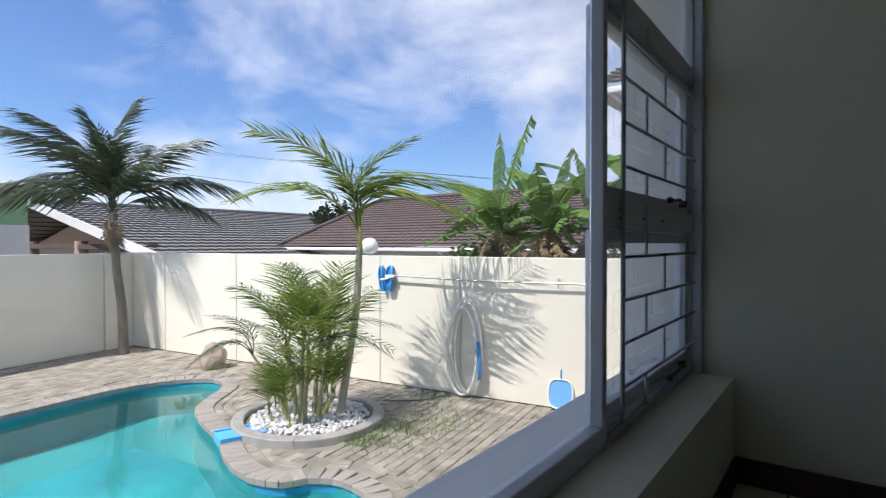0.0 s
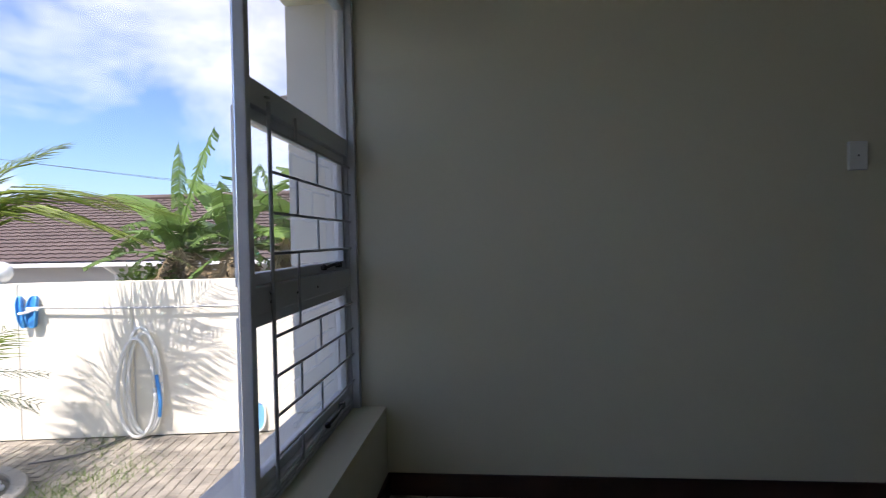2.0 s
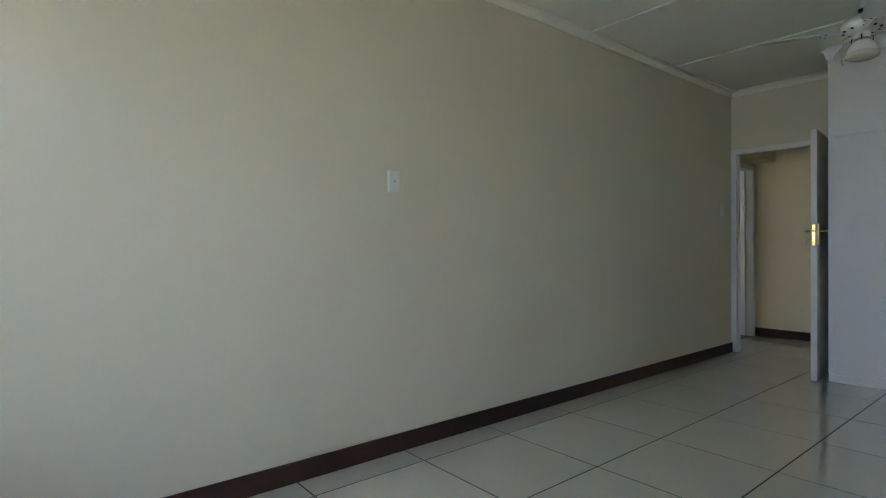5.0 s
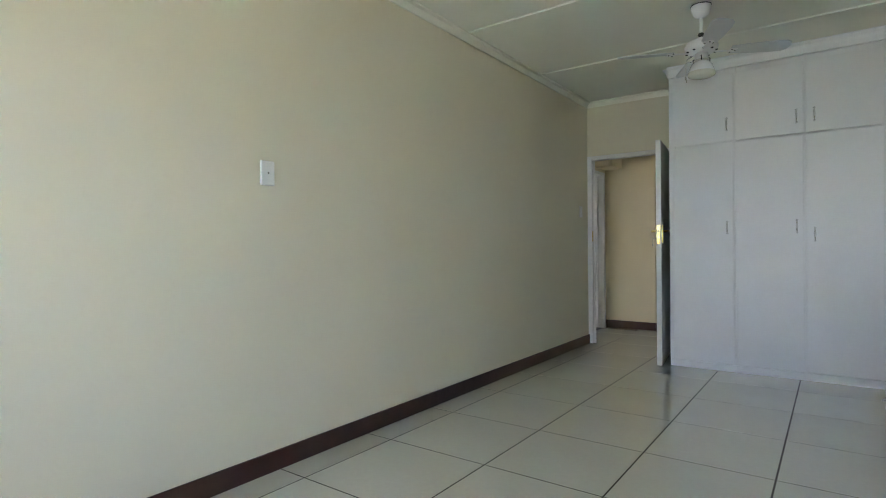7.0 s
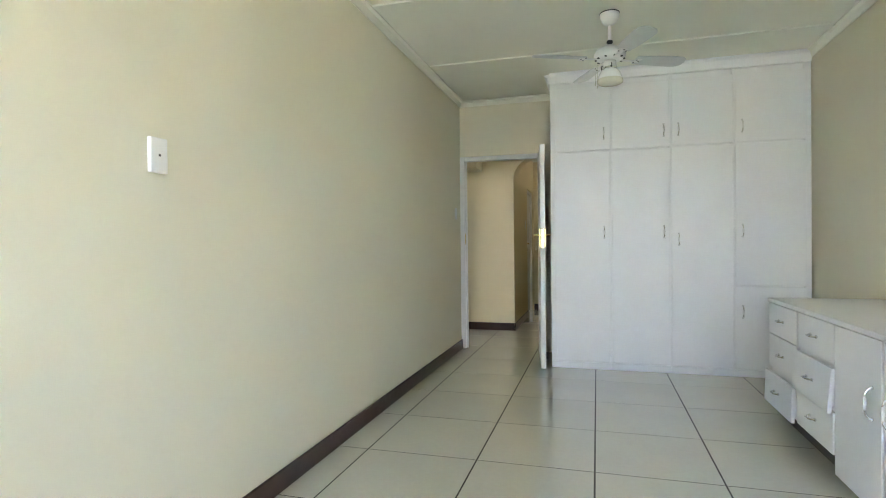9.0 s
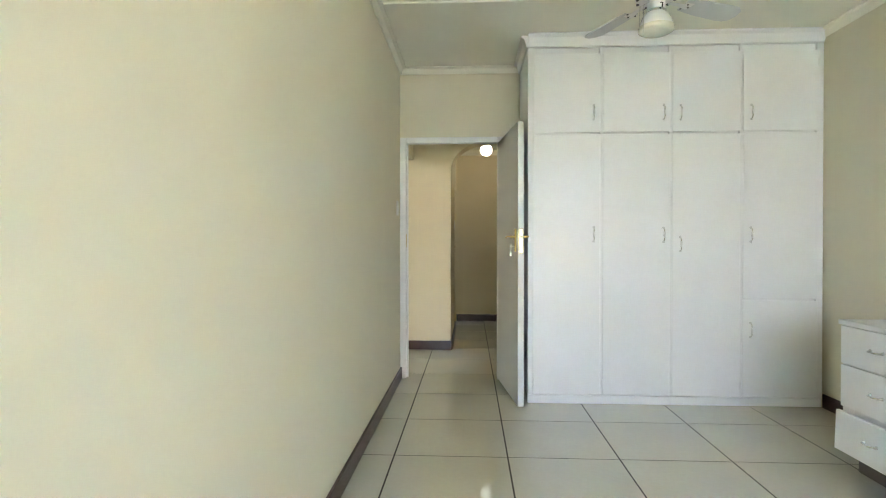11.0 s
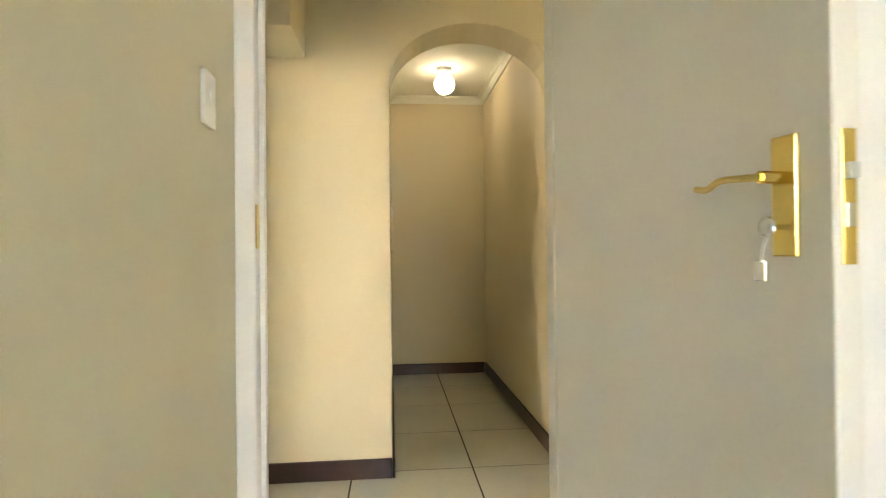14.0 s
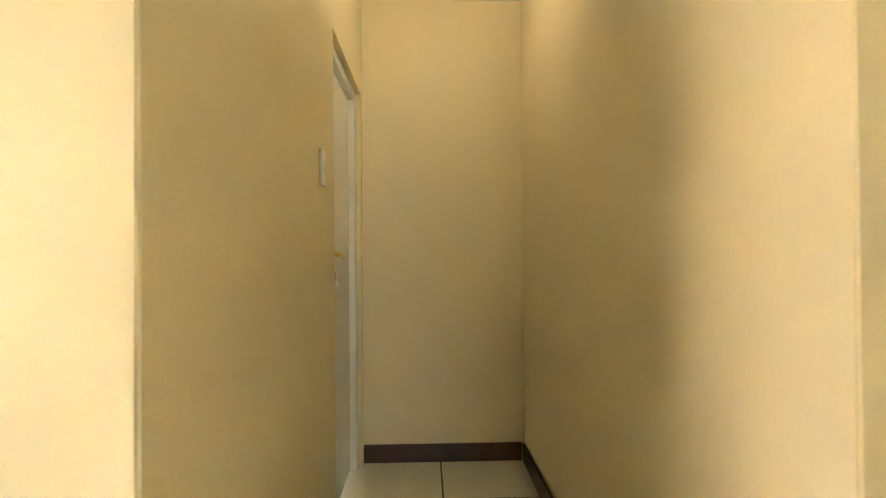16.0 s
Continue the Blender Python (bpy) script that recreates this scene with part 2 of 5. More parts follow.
def lathe(bm, profile, count=24, centre=(0, 0, 0)):
    """Turns (radius, height) pairs round the upright axis."""
    c = Vector(centre)
    rings = []
    for r, z in profile:
        if r < 1e-5:
            rings.append([bm.verts.new(c + Vector((0, 0, z)))])
        else:
            rings.append([bm.verts.new(c + Vector((r * math.cos(2 * math.pi * k / count), r * math.sin(2 * math.pi * k / count), z))) for k in range(count)])
    for a, b in zip(rings, rings[1:]):
        for k in range(count):
            quad = [a[k % len(a)], a[(k + 1) % len(a)], b[(k + 1) % len(b)], b[k % len(b)]]
            quad = [v for i, v in enumerate(quad) if v not in quad[:i]]
            if len(quad) > 2:
                bm.faces.new(quad)
    return bm


def slab(bm, outline, lift):
    """A flat outline (3D points) thickened by the vector lift."""
    low = [bm.verts.new(Vector(p)) for p in outline]
    high = [bm.verts.new(Vector(p) + Vector(lift)) for p in outline]
    bm.faces.new(low[::-1])
    bm.faces.new(high)
    n = len(low)
    for k in range(n):
        bm.faces.new((low[k], low[(k + 1) % n], high[(k + 1) % n], high[k]))
    return bm


def spline(points, steps, closed=False):
    """A smooth curve through a few guide points."""
    out, n = [], len(points)
    pts = [Vector(p) for p in points]
    for i in range(n if closed else n - 1):
        if closed:
            a, b, c, d = pts[i - 1], pts[i], pts[(i + 1) % n], pts[(i + 2) % n]
        else:
            a, b, c, d = pts[max(i - 1, 0)], pts[i], pts[i + 1], pts[min(i + 2, n - 1)]
        for k in range(steps):
            s = k / steps
            out.append(0.5 * (2 * b + (c - a) * s + (2 * a - 5 * b + 4 * c - d) * s * s + (3 * b - a - 3 * c + d) * s ** 3))
    if not closed:
        out.append(pts[-1])
    return out


# ---- bedroom shell ----
ROOM_W, CEIL_Z = 3.14, 2.70
SILL_Z, HEAD_Z = 0.40, 2.235
WALL_OUT = -6.69
structure("wall_west", boxes((-0.25, 0, WALL_OUT, 0.0, -1.15, CEIL_Z)), CREAM, "smooth cream painted plaster wall", "wall")
structure("wall_east", boxes((ROOM_W, ROOM_W + 0.22, WALL_OUT, 0.0, -1.15, CEIL_Z)), CREAM, "smooth cream painted plaster wall", "wall")
structure("wall_under_window", boxes((0, ROOM_W, -6.445, -6.26, -1.15, SILL_Z)), CREAM, "low cream wall with plain sill under the window", "wall")
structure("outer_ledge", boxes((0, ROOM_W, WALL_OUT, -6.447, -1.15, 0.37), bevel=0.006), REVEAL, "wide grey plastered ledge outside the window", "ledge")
structure("wall_over_window", boxes((0, ROOM_W, WALL_OUT, -6.39, HEAD_Z, CEIL_Z)), CREAM, "cream lintel wall over the window", "wall")
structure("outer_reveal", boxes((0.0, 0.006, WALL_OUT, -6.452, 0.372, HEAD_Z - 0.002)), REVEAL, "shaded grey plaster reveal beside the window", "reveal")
# unseen slab, added to keep the sun off the window ledge and reveal
structure("unseen_roof_slab", boxes((-0.7, ROOM_W + 0.6, -7.25, 3.8, 2.86, 3.0), (-3.1, -0.7, -1.6, 2.3, 2.86, 3.0)), TRIM, "flat white roof slab, added unseen to shade the window", "roof")
structure("wall_north", boxes((0.895, ROOM_W, 0.0, 0.05, 0, CEIL_Z), (0.96, ROOM_W, 0.05, 0.12, 0, CEIL_Z), (0.0, 0.895, 0.0, 0.05, 2.10, CEIL_Z), (0.0, 0.96, 0.05, 0.12, 2.10, CEIL_Z)), CREAM, "cream end wall with the door opening", "wall")

bm = boxes((-0.2, ROOM_W + 0.1, -6.69, 0.12, CEIL_Z, CEIL_Z + 0.1))
for y in (-1.262, -2.502, -3.742, -4.982, -6.2):
    box(bm, 0.06, ROOM_W - 0.06, y - 0.017, y + 0.017, CEIL_Z - 0.012, CEIL_Z + 0.01, bevel=0.003)
structure("ceiling", bm, CEILING, "white board ceiling with narrow cover strips", "ceiling")


def cornice(bm, a, b, inward, top, drop=0.055, out=0.055):
    """A coved moulding along a wall from a to b."""
    a, b, n = Vector((*a, 0)), Vector((*b, 0)), Vector((*inward, 0))
    profile = [(0.001, top), (0.001, top - drop), (0.012, top - drop), (0.02, top - drop * 0.62), (out * 0.55, top - drop * 0.3), (out, top - 0.012), (out, top)]
    first = [bm.verts.new(a + n * d + Vector((0, 0, z))) for d, z in profile]
    last = [bm.verts.new(b + n * d + Vector((0, 0, z))) for d, z in profile]
    for k in range(len(profile) - 1):
        bm.faces.new((first[k], first[k + 1], last[k + 1], last[k]))
    bm.faces.new(first)
    bm.faces.new(last[::-1])


bm = bmesh.new()
cornice(bm, (0, -6.39), (0, 0), (1, 0), CEIL_Z)
cornice(bm, (0, 0), (1.034, 0), (0, -1), CEIL_Z)
cornice(bm, (ROOM_W, -6.39), (ROOM_W, -0.69), (-1, 0), CEIL_Z)
structure("trim_cornice", bm, CEILING, "white coved cornice along the ceiling", "cornice")


def skirting(name, *runs):
    bm = bmesh.new()
    for r in runs:
        box(bm, *r, bevel=0.004)
    return structure(name, bm, WOOD, "dark stained wooden skirting board", "skirting")


skirting("baseboard_west", (0.001, 0.016, -6.258, -0.002, 0, 0.10))
skirting("baseboard_east", (ROOM_W - 0.016, ROOM_W - 0.001, -1.78, -0.70, 0, 0.10), (ROOM_W - 0.016, ROOM_W - 0.001, -6.24, -3.9, 0, 0.10))
skirting("baseboard_south", (0.018, ROOM_W - 0.018, -6.259, -6.244, 0, 0.10))

# ---- hall shell ----
HALL_Z, ARCH_Y, ARCH_T = 2.60, 1.292, 0.27
CL, CR, CEND = 0.395, 1.278, 3.59
structure("wall_lobby_west", boxes((-0.37, -0.25, 0.0, 0.334, 0, HALL_Z), (-0.37, -0.25, 1.226, ARCH_Y, 0, HALL_Z), (-0.37, -0.25, 0.334, 1.226, 2.071, HALL_Z)), HALL, "cream lobby wall with a doorway", "wall")
structure("wall_lobby_south", boxes((-0.25, 0.0, 0.001, 0.05, 0, HALL_Z)), HALL, "cream lobby wall", "wall")
spring, crown, half_w, mid_x = 1.965, 2.315, (CR - CL) / 2, (CR + CL) / 2
arc = [(mid_x - half_w * math.cos(math.pi * k / 24), spring + (crown - spring) * math.sin(math.pi * k / 24) ** 0.9) for k in range(25)]
outline = [(-0.25, 0), (CL, 0)] + arc + [(CR, 0), (1.695, 0), (1.695, HALL_Z), (-0.25, HALL_Z)]
bm = bmesh.new()
slab(bm, [(x, ARCH_Y, z) for x, z in outline], (0, ARCH_T, 0))
bmesh.ops.bevel(bm, geom=[e for e in bm.edges if abs(e.verts[0].co.y - e.verts[1].co.y) < 1e-4 and e.verts[0].co.y < ARCH_Y + 0.01
                          and all(CL - 0.01 < v.co.x < CR + 0.01 and v.co.z < crown + 0.01 for v in e.verts) and abs(e.verts[0].co.x - e.verts[1].co.x) + abs(e.verts[0].co.z - e.verts[1].co.z) > 0.01
                          and not (e.verts[0].co.z == 0 and e.verts[1].co.z == 0)], offset=0.008, segments=2, affect="EDGES")
structure("wall_arch", bm, HALL, "cream plaster wall with a round-headed archway", "archway")
structure("wall_corridor_west", boxes((CL - 0.16, CL, ARCH_Y + ARCH_T, 2.681, 0, HALL_Z), (CL - 0.16, CL, 3.538, CEND, 0, HALL_Z), (CL - 0.16, CL, 2.681, 3.538, 2.001, HALL_Z)), HALL, "cream corridor wall with a doorway", "wall")
structure("wall_corridor_east", boxes((CR, CR + 0.15, ARCH_Y + ARCH_T, CEND, 0, HALL_Z)), HALL, "plain cream corridor wall", "wall")
structure("wall_corridor_end", boxes((CL - 0.12, CR + 0.15, CEND, CEND + 0.12, 0, HALL_Z)), HALL, "plain cream wall at the corridor's end", "wall")
structure("wall_passage_west", boxes((1.575, 1.695, ARCH_Y + ARCH_T, 2.62, 0, HALL_Z)), HALL, "cream passage wall", "wall")
PX, DY0, DY1 = 2.55, 1.62, 2.40
# unseen window, added so that daylight brightens the passage and its door
structure("wall_passage_end", boxes((1.575, 1.78, 2.62, 2.74, 0, HALL_Z), (2.48, PX + 0.12, 2.62, 2.74, 0, HALL_Z), (1.78, 2.48, 2.62, 2.74, 0, 0.95), (1.78, 2.48, 2.62, 2.74, 2.05, HALL_Z)), HALL, "cream passage wall with an added window", "wall")
passage_light_window = thing("window_2", "small white framed window, added unseen to light the passage", "window", kind="structure")
part("window_frame", boxes((1.78, 1.82, 2.65, 2.71, 0.95, 2.05), (2.44, 2.48, 2.65, 2.71, 0.95, 2.05), (1.82, 2.44, 2.65, 2.71, 0.95, 0.99), (1.82, 2.44, 2.65, 2.71, 2.01, 2.05), bevel=0.004), WHITE, passage_light_window)
part("pane", boxes((1.82, 2.44, 2.678, 2.682, 0.99, 2.01)), GLASS, passage_light_window).visible_shadow = False

# side room behind the open door, with its daylit window
SX, SY0, SY1 = -2.50, -0.95, 1.60
structure("wall_side_room_west", boxes((SX - 0.2, SX, SY0, -0.80, -1.15, HALL_Z), (SX - 0.2, SX, 1.05, SY1, -1.15, HALL_Z), (SX - 0.2, SX, -0.80, 1.05, -1.15, 0.75), (SX - 0.2, SX, -0.80, 1.05, 2.25, HALL_Z)), CREAM, "cream side room wall with a window", "wall")
structure("wall_side_room", boxes((SX - 0.2, -0.25, SY0 - 0.12, SY0, -1.15, HALL_Z), (SX - 0.2, -0.37, SY1, SY1 + 0.12, -1.15, HALL_Z), (-0.37, -0.251, SY0, 0.0, 0, HALL_Z), (-0.37, -0.251, ARCH_Y, SY1 + 0.12, 0, HALL_Z)), CREAM, "plain cream side room walls", "wall")
structure("ceiling_side_room", boxes((SX - 0.2, -0.371, SY0 - 0.12, SY1 + 0.12, HALL_Z, HALL_Z + 0.1)), CEILING, "white side room ceiling", "ceiling")
structure("floor_side_room", boxes((SX, -0.302, SY0, SY1, -0.12, -0.001)), TILE, "cream tiled side room floor", "floor")
side_window = thing("window_3", "white framed window of the side room", "window", kind="structure")
part("window_frame", boxes((SX - 0.12, SX - 0.06, -0.80, -0.76, 0.75, 2.25), (SX - 0.12, SX - 0.06, 1.01, 1.05, 0.75, 2.25), (SX - 0.12, SX - 0.06, -0.76, 1.01, 0.75, 0.79), (SX - 0.12, SX - 0.06, -0.76, 1.01, 2.21, 2.25), bevel=0.004), WHITE, side_window)
part("pane", boxes((SX - 0.092, SX - 0.088, -0.76, 1.01, 0.79, 2.21)), GLASS, side_window).visible_shadow = False
structure("wall_passage_east", boxes((PX, PX + 0.12, 0.12, DY0 - 0.06, 0, HALL_Z), (PX, PX + 0.12, DY1 + 0.06, 2.62, 0, HALL_Z), (PX, PX + 0.12, DY0 - 0.06, DY1 + 0.06, 2.50, HALL_Z)), HALL, "cream passage wall with a door and fanlight", "wall")
structure("ceiling_hall", boxes((-0.37, PX + 0.12, 0.12, CEND + 0.12, HALL_Z, HALL_Z + 0.1)), CEILING, "white hall ceiling", "ceiling")
# box standing in for a darker patch high on the arch wall
structure("bulkhead", boxes((-0.249, -0.02, 0.90, ARCH_Y - 0.001, 2.11, HALL_Z - 0.001), bevel=0.006), HALL, "cream box under the lobby ceiling, in place of a darker patch", "bulkhead")
bm = bmesh.new()
cornice(bm, (CL, ARCH_Y + ARCH_T), (CL, CEND), (1, 0), HALL_Z, 0.065, 0.06)
cornice(bm, (CL, CEND), (CR, CEND), (0, -1), HALL_Z, 0.065, 0.06)
cornice(bm, (CR, ARCH_Y + ARCH_T), (CR, CEND), (-1, 0), HALL_Z, 0.065, 0.06)
structure("trim_corridor_cornice", bm, CEILING, "white coved cornice in the corridor", "cornice")
skirting("baseboard_hall", (-0.249, CL - 0.0, ARCH_Y - 0.014, ARCH_Y - 0.001, 0, 0.10), (CL + 0.001, CL + 0.014, ARCH_Y - 0.014, 2.674, 0, 0.10),
         (CL + 0.002, CR - 0.016, CEND - 0.014, CEND - 0.001, 0, 0.10), (CR - 0.014, CR - 0.001, ARCH_Y + 0.002, CEND - 0.016, 0, 0.10),
         (CR + 0.002, 1.695, ARCH_Y - 0.014, ARCH_Y - 0.001, 0, 0.10))

# subfloor, under the tiles
structure("floor", boxes((-0.3, ROOM_W + 0.1, -6.26, 3.7, -0.12, -0.0012)), GROUT, "cream glazed floor tiles with dark grout", "floor")

# ---- window ----
WY0, WY1 = -6.452, -6.405
JX, MX0, MX1, EX = 0.02, 1.0, 1.03, ROOM_W - 0.02


def window_set():
    win = thing("window_1", "wide grey-white painted window with a fixed pane and grille", "window", kind="structure")
    bm = boxes((0.0, JX + 0.01, WY0, WY1 + 0.032, SILL_Z, HEAD_Z), (JX + 0.01, JX + 0.02, WY0, WY1, SILL_Z, HEAD_Z), (EX - 0.02, ROOM_W, WY0, WY1, SILL_Z, HEAD_Z), bevel=0.004)
    part("jamb", bm, FRAME, win)
    part("head_rail", boxes((JX + 0.02, EX - 0.02, WY0, WY1, HEAD_Z - 0.05, HEAD_Z), bevel=0.004), FRAME, win)
    part("bottom_rail", boxes((JX + 0.02, EX - 0.02, WY0, WY1, SILL_Z, 0.458), bevel=0.004), FRAME, win)
    part("mullion", boxes((MX0, MX1, -6.442, WY1 + 0.004, 0.458, HEAD_Z - 0.05), bevel=0.004), FRAME, win)
    part("transom", boxes((JX + 0.02, MX0, WY0, WY1 + 0.002, 1.535, 1.607), bevel=0.004), FRAME, win)
    part("middle_rail", boxes((JX + 0.02, MX0, WY0, WY1 + 0.002, 0.955, 1.035), bevel=0.004), FRAME, win)
    for z0, z1, stay in ((0.458, 0.955, 0.478), (1.035, 1.535, 1.062)):
        x0, x1 = JX + 0.022, MX0 - 0.002
        sash = part("sash", boxes((x0, x0 + 0.032, WY0 - 0.012, WY1 - 0.016, z0 + 0.002, z1 - 0.002), (x1 - 0.032, x1, WY0 - 0.012, WY1 - 0.016, z0 + 0.002, z1 - 0.002),
                                  (x0 + 0.032, x1 - 0.032, WY0 - 0.012, WY1 - 0.016, z0 + 0.002, z0 + 0.036), (x0 + 0.032, x1 - 0.032, WY0 - 0.012, WY1 - 0.016, z1 - 0.036, z1 - 0.002), bevel=0.003), FRAME, win)
        pane = part("pane", boxes((x0 + 0.03, x1 - 0.03, -6.447, -6.443, z0 + 0.034, z1 - 0.034)), GLASS, sash)
        pane.visible_shadow = False
        bm = bmesh.new()
        tube(bm, [(0.24, WY1 + 0.012, stay), (0.36, WY1 + 0.028, stay + 0.006), (0.47, WY1 + 0.022, stay - 0.004)], 0.006)
        box(bm, 0.22, 0.25, WY1 - 0.002, WY1 + 0.018, stay - 0.012, stay + 0.012)
        lathe(bm, [(0, -0.012), (0.01, -0.01), (0.012, 0.004), (0, 0.012)], 10, (0.47, WY1 + 0.022, stay))
        part("sash_stay", bm, DARK, sash, "worn dark metal stay")
    for x, z in ((0.90, 1.012), (0.90, 0.985), (0.69, 0.992), (0.487, 0.992)):
        bm = bmesh.new()
        lathe(bm, [(0, 0), (0.005, 0), (0.004, 0.003), (0, 0.004)], 8)
        part("screw", bm, DARK, win).matrix_local = pose(x, WY1 + 0.002, z, -90, 0, 0)
    for z in (0.418, 0.432, 0.446):
        part("weather_bar", boxes((JX + 0.03, MX0 - 0.01, WY1 - 0.001, WY1 + 0.006, z - 0.003, z + 0.003), bevel=0.001), FRAME, win)
    for name, x0, x1, z0, z1 in (("top_pane", JX + 0.02, MX0, 1.607, HEAD_Z - 0.05), ("big_pane", MX1, EX - 0.02, 0.458, HEAD_Z - 0.05)):
        pane = part("pane", boxes((x0, x1, -6.437, -6.433, z0, z1)), GLASS, win)
        pane.visible_shadow = False
    return win


window_set()


def grille(z_rows, z_low, z_high, label):
    g = thing("burglar_grille", label, "window grille", "grilles on the window")
    y = -6.395
    post = bmesh.new()
    tube(post, [(0.90, y, z_low), (0.90, y, z_high)], 0.0065)
    lathe(post, [(0, 0), (0.012, 0.002), (0.012, 0.006), (0, 0.008)], 10, (0.90, y - 0.006, z_high + 0.01))
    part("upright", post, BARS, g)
    for z in z_rows:
        bm = bmesh.new()
        tube(bm, [(0.90, y, z), (0.045, y, z)], 0.005, 6)
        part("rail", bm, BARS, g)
    levels = [z_high] + list(z_rows) + [z_low]
    for k, (top, low) in enumerate(zip(levels, levels[1:])):
        for x in ((0.69,), (0.487,), (0.69, 0.265), (0.487,), (0.69,))[k]:
            bm = bmesh.new()
            tube(bm, [(x, y, low), (x, y, top)], 0.0045, 6)
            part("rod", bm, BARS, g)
    return g


grille((1.483, 1.362, 1.243, 1.125), 1.0, 1.56, "white painted steel bars in a brick pattern, upper sash")
grille((0.882, 0.766, 0.650, 0.533), 0.44, 1.0, "white painted steel bars in a brick pattern, lower sash")


# ---- doors ----
def door_frame(name, x0, x1, top, y0, y1, label):
    f = thing(name, label, "door frame", kind="structure")
    part("frame_post", boxes((x0, x0 + 0.052, y0, y1, 0, top), bevel=0.006), WHITE, f)
    part("frame_post", boxes((x1 - 0.052, x1, y0, y1, 0, top), bevel=0.006), WHITE, f)
    part("frame_head", boxes((x0 + 0.052, x1 - 0.052, y0, y1, top - 0.05, top), bevel=0.006), WHITE, f)
    part("door_stop", boxes((x0 + 0.052, x0 + 0.066, y0 + 0.045, y1 - 0.004, 0, top - 0.05), bevel=0.003), WHITE, f)
    return f


frame_1 = door_frame("door_frame", 0.0, 0.895, 2.10, -0.012, 0.062, "white painted door frame at the bedroom's end")
part("strike_plate", boxes((0.0525, 0.0555, -0.0105, 0.014, 1.145, 1.26), bevel=0.0008), BRASS, frame_1, "brass strike plate")


def lever_lock(leaf, x_face, outward, along):
    """A lever on a back plate; outward is the side it stands on, along the way to the hinge."""
    plate = part("lock_plate", boxes((min(x_face, x_face + outward * 0.008), max(x_face, x_face + outward * 0.008), -0.775, -0.735, 1.118, 1.282), bevel=0.002), BRASS, leaf, "polished brass lock plate")
    bm = bmesh.new()
    tube(bm, [(x_face + outward * 0.006, -0.755, 1.225), (x_face + outward * 0.045, -0.755, 1.225)], 0.009, 10)
    tube(bm, spline([(x_face + outward * 0.045, -0.757, 1.225), (x_face + outward * 0.052, -0.735, 1.226), (x_face + outward * 0.052, -0.69, 1.228), (x_face + outward * 0.05, -0.66, 1.219), (x_face + outward * 0.052, -0.638, 1.222)], 5), 0.0052, 8)
    part("lever", bm, BRASS, plate)
    return plate


door_2 = thing("door_1", "white flush door standing open with brass lever lock", "door", place=pose(0.868, -0.006, 0, 0, 0, 7.2))
leaf = part("leaf", boxes((-0.022, 0.022, -0.822, -0.004, 0.012, 2.045), bevel=0.003), WHITE, door_2)
plate = lever_lock(leaf, -0.022, -1, 1)
lever_lock(leaf, 0.022, 1, 1)
bm = bmesh.new()
tube(bm, [(-0.03, -0.755, 1.158), (-0.05, -0.755, 1.158)], 0.004, 8)
ring = [(-0.058, -0.755 + 0.013 * math.cos(a), 1.158 + 0.013 * math.sin(a)) for a in [k * math.pi / 8 for k in range(17)]]
tube(bm, ring, 0.0022, 6)
part("key", bm, CHROME, leaf, "steel key in the lock")
bm = bmesh.new()
tube(bm, [(-0.058, -0.755, 1.145), (-0.060, -0.750, 1.125), (-0.058, -0.747, 1.11)], 0.0025, 6)
box(bm, -0.062, -0.056, -0.757, -0.737, 1.085, 1.112, bevel=0.001)
part("key_tag", bm, CHROME, leaf, "spare key hanging from the ring")
faceplate = part("lock_faceplate", boxes((-0.011, 0.011, -0.8245, -0.8222, 1.108, 1.278), bevel=0.0008), BRASS, leaf, "brass lock edge plate")
part("latch", boxes((-0.007, 0.007, -0.833, -0.824, 1.215, 1.235), bevel=0.001), ALUMINIUM, faceplate)
part("deadbolt_slot", boxes((-0.006, 0.006, -0.8262, -0.8246, 1.155, 1.185), bevel=0.0005), CHROME, faceplate)
for z in (0.25, 1.0, 1.8):
    bm = bmesh.new()
    tube(bm, [(0.016, 0.0, z - 0.045), (0.016, 0.0, z + 0.045)], 0.006, 8)
    part("hinge", bm, BRASS, door_2)


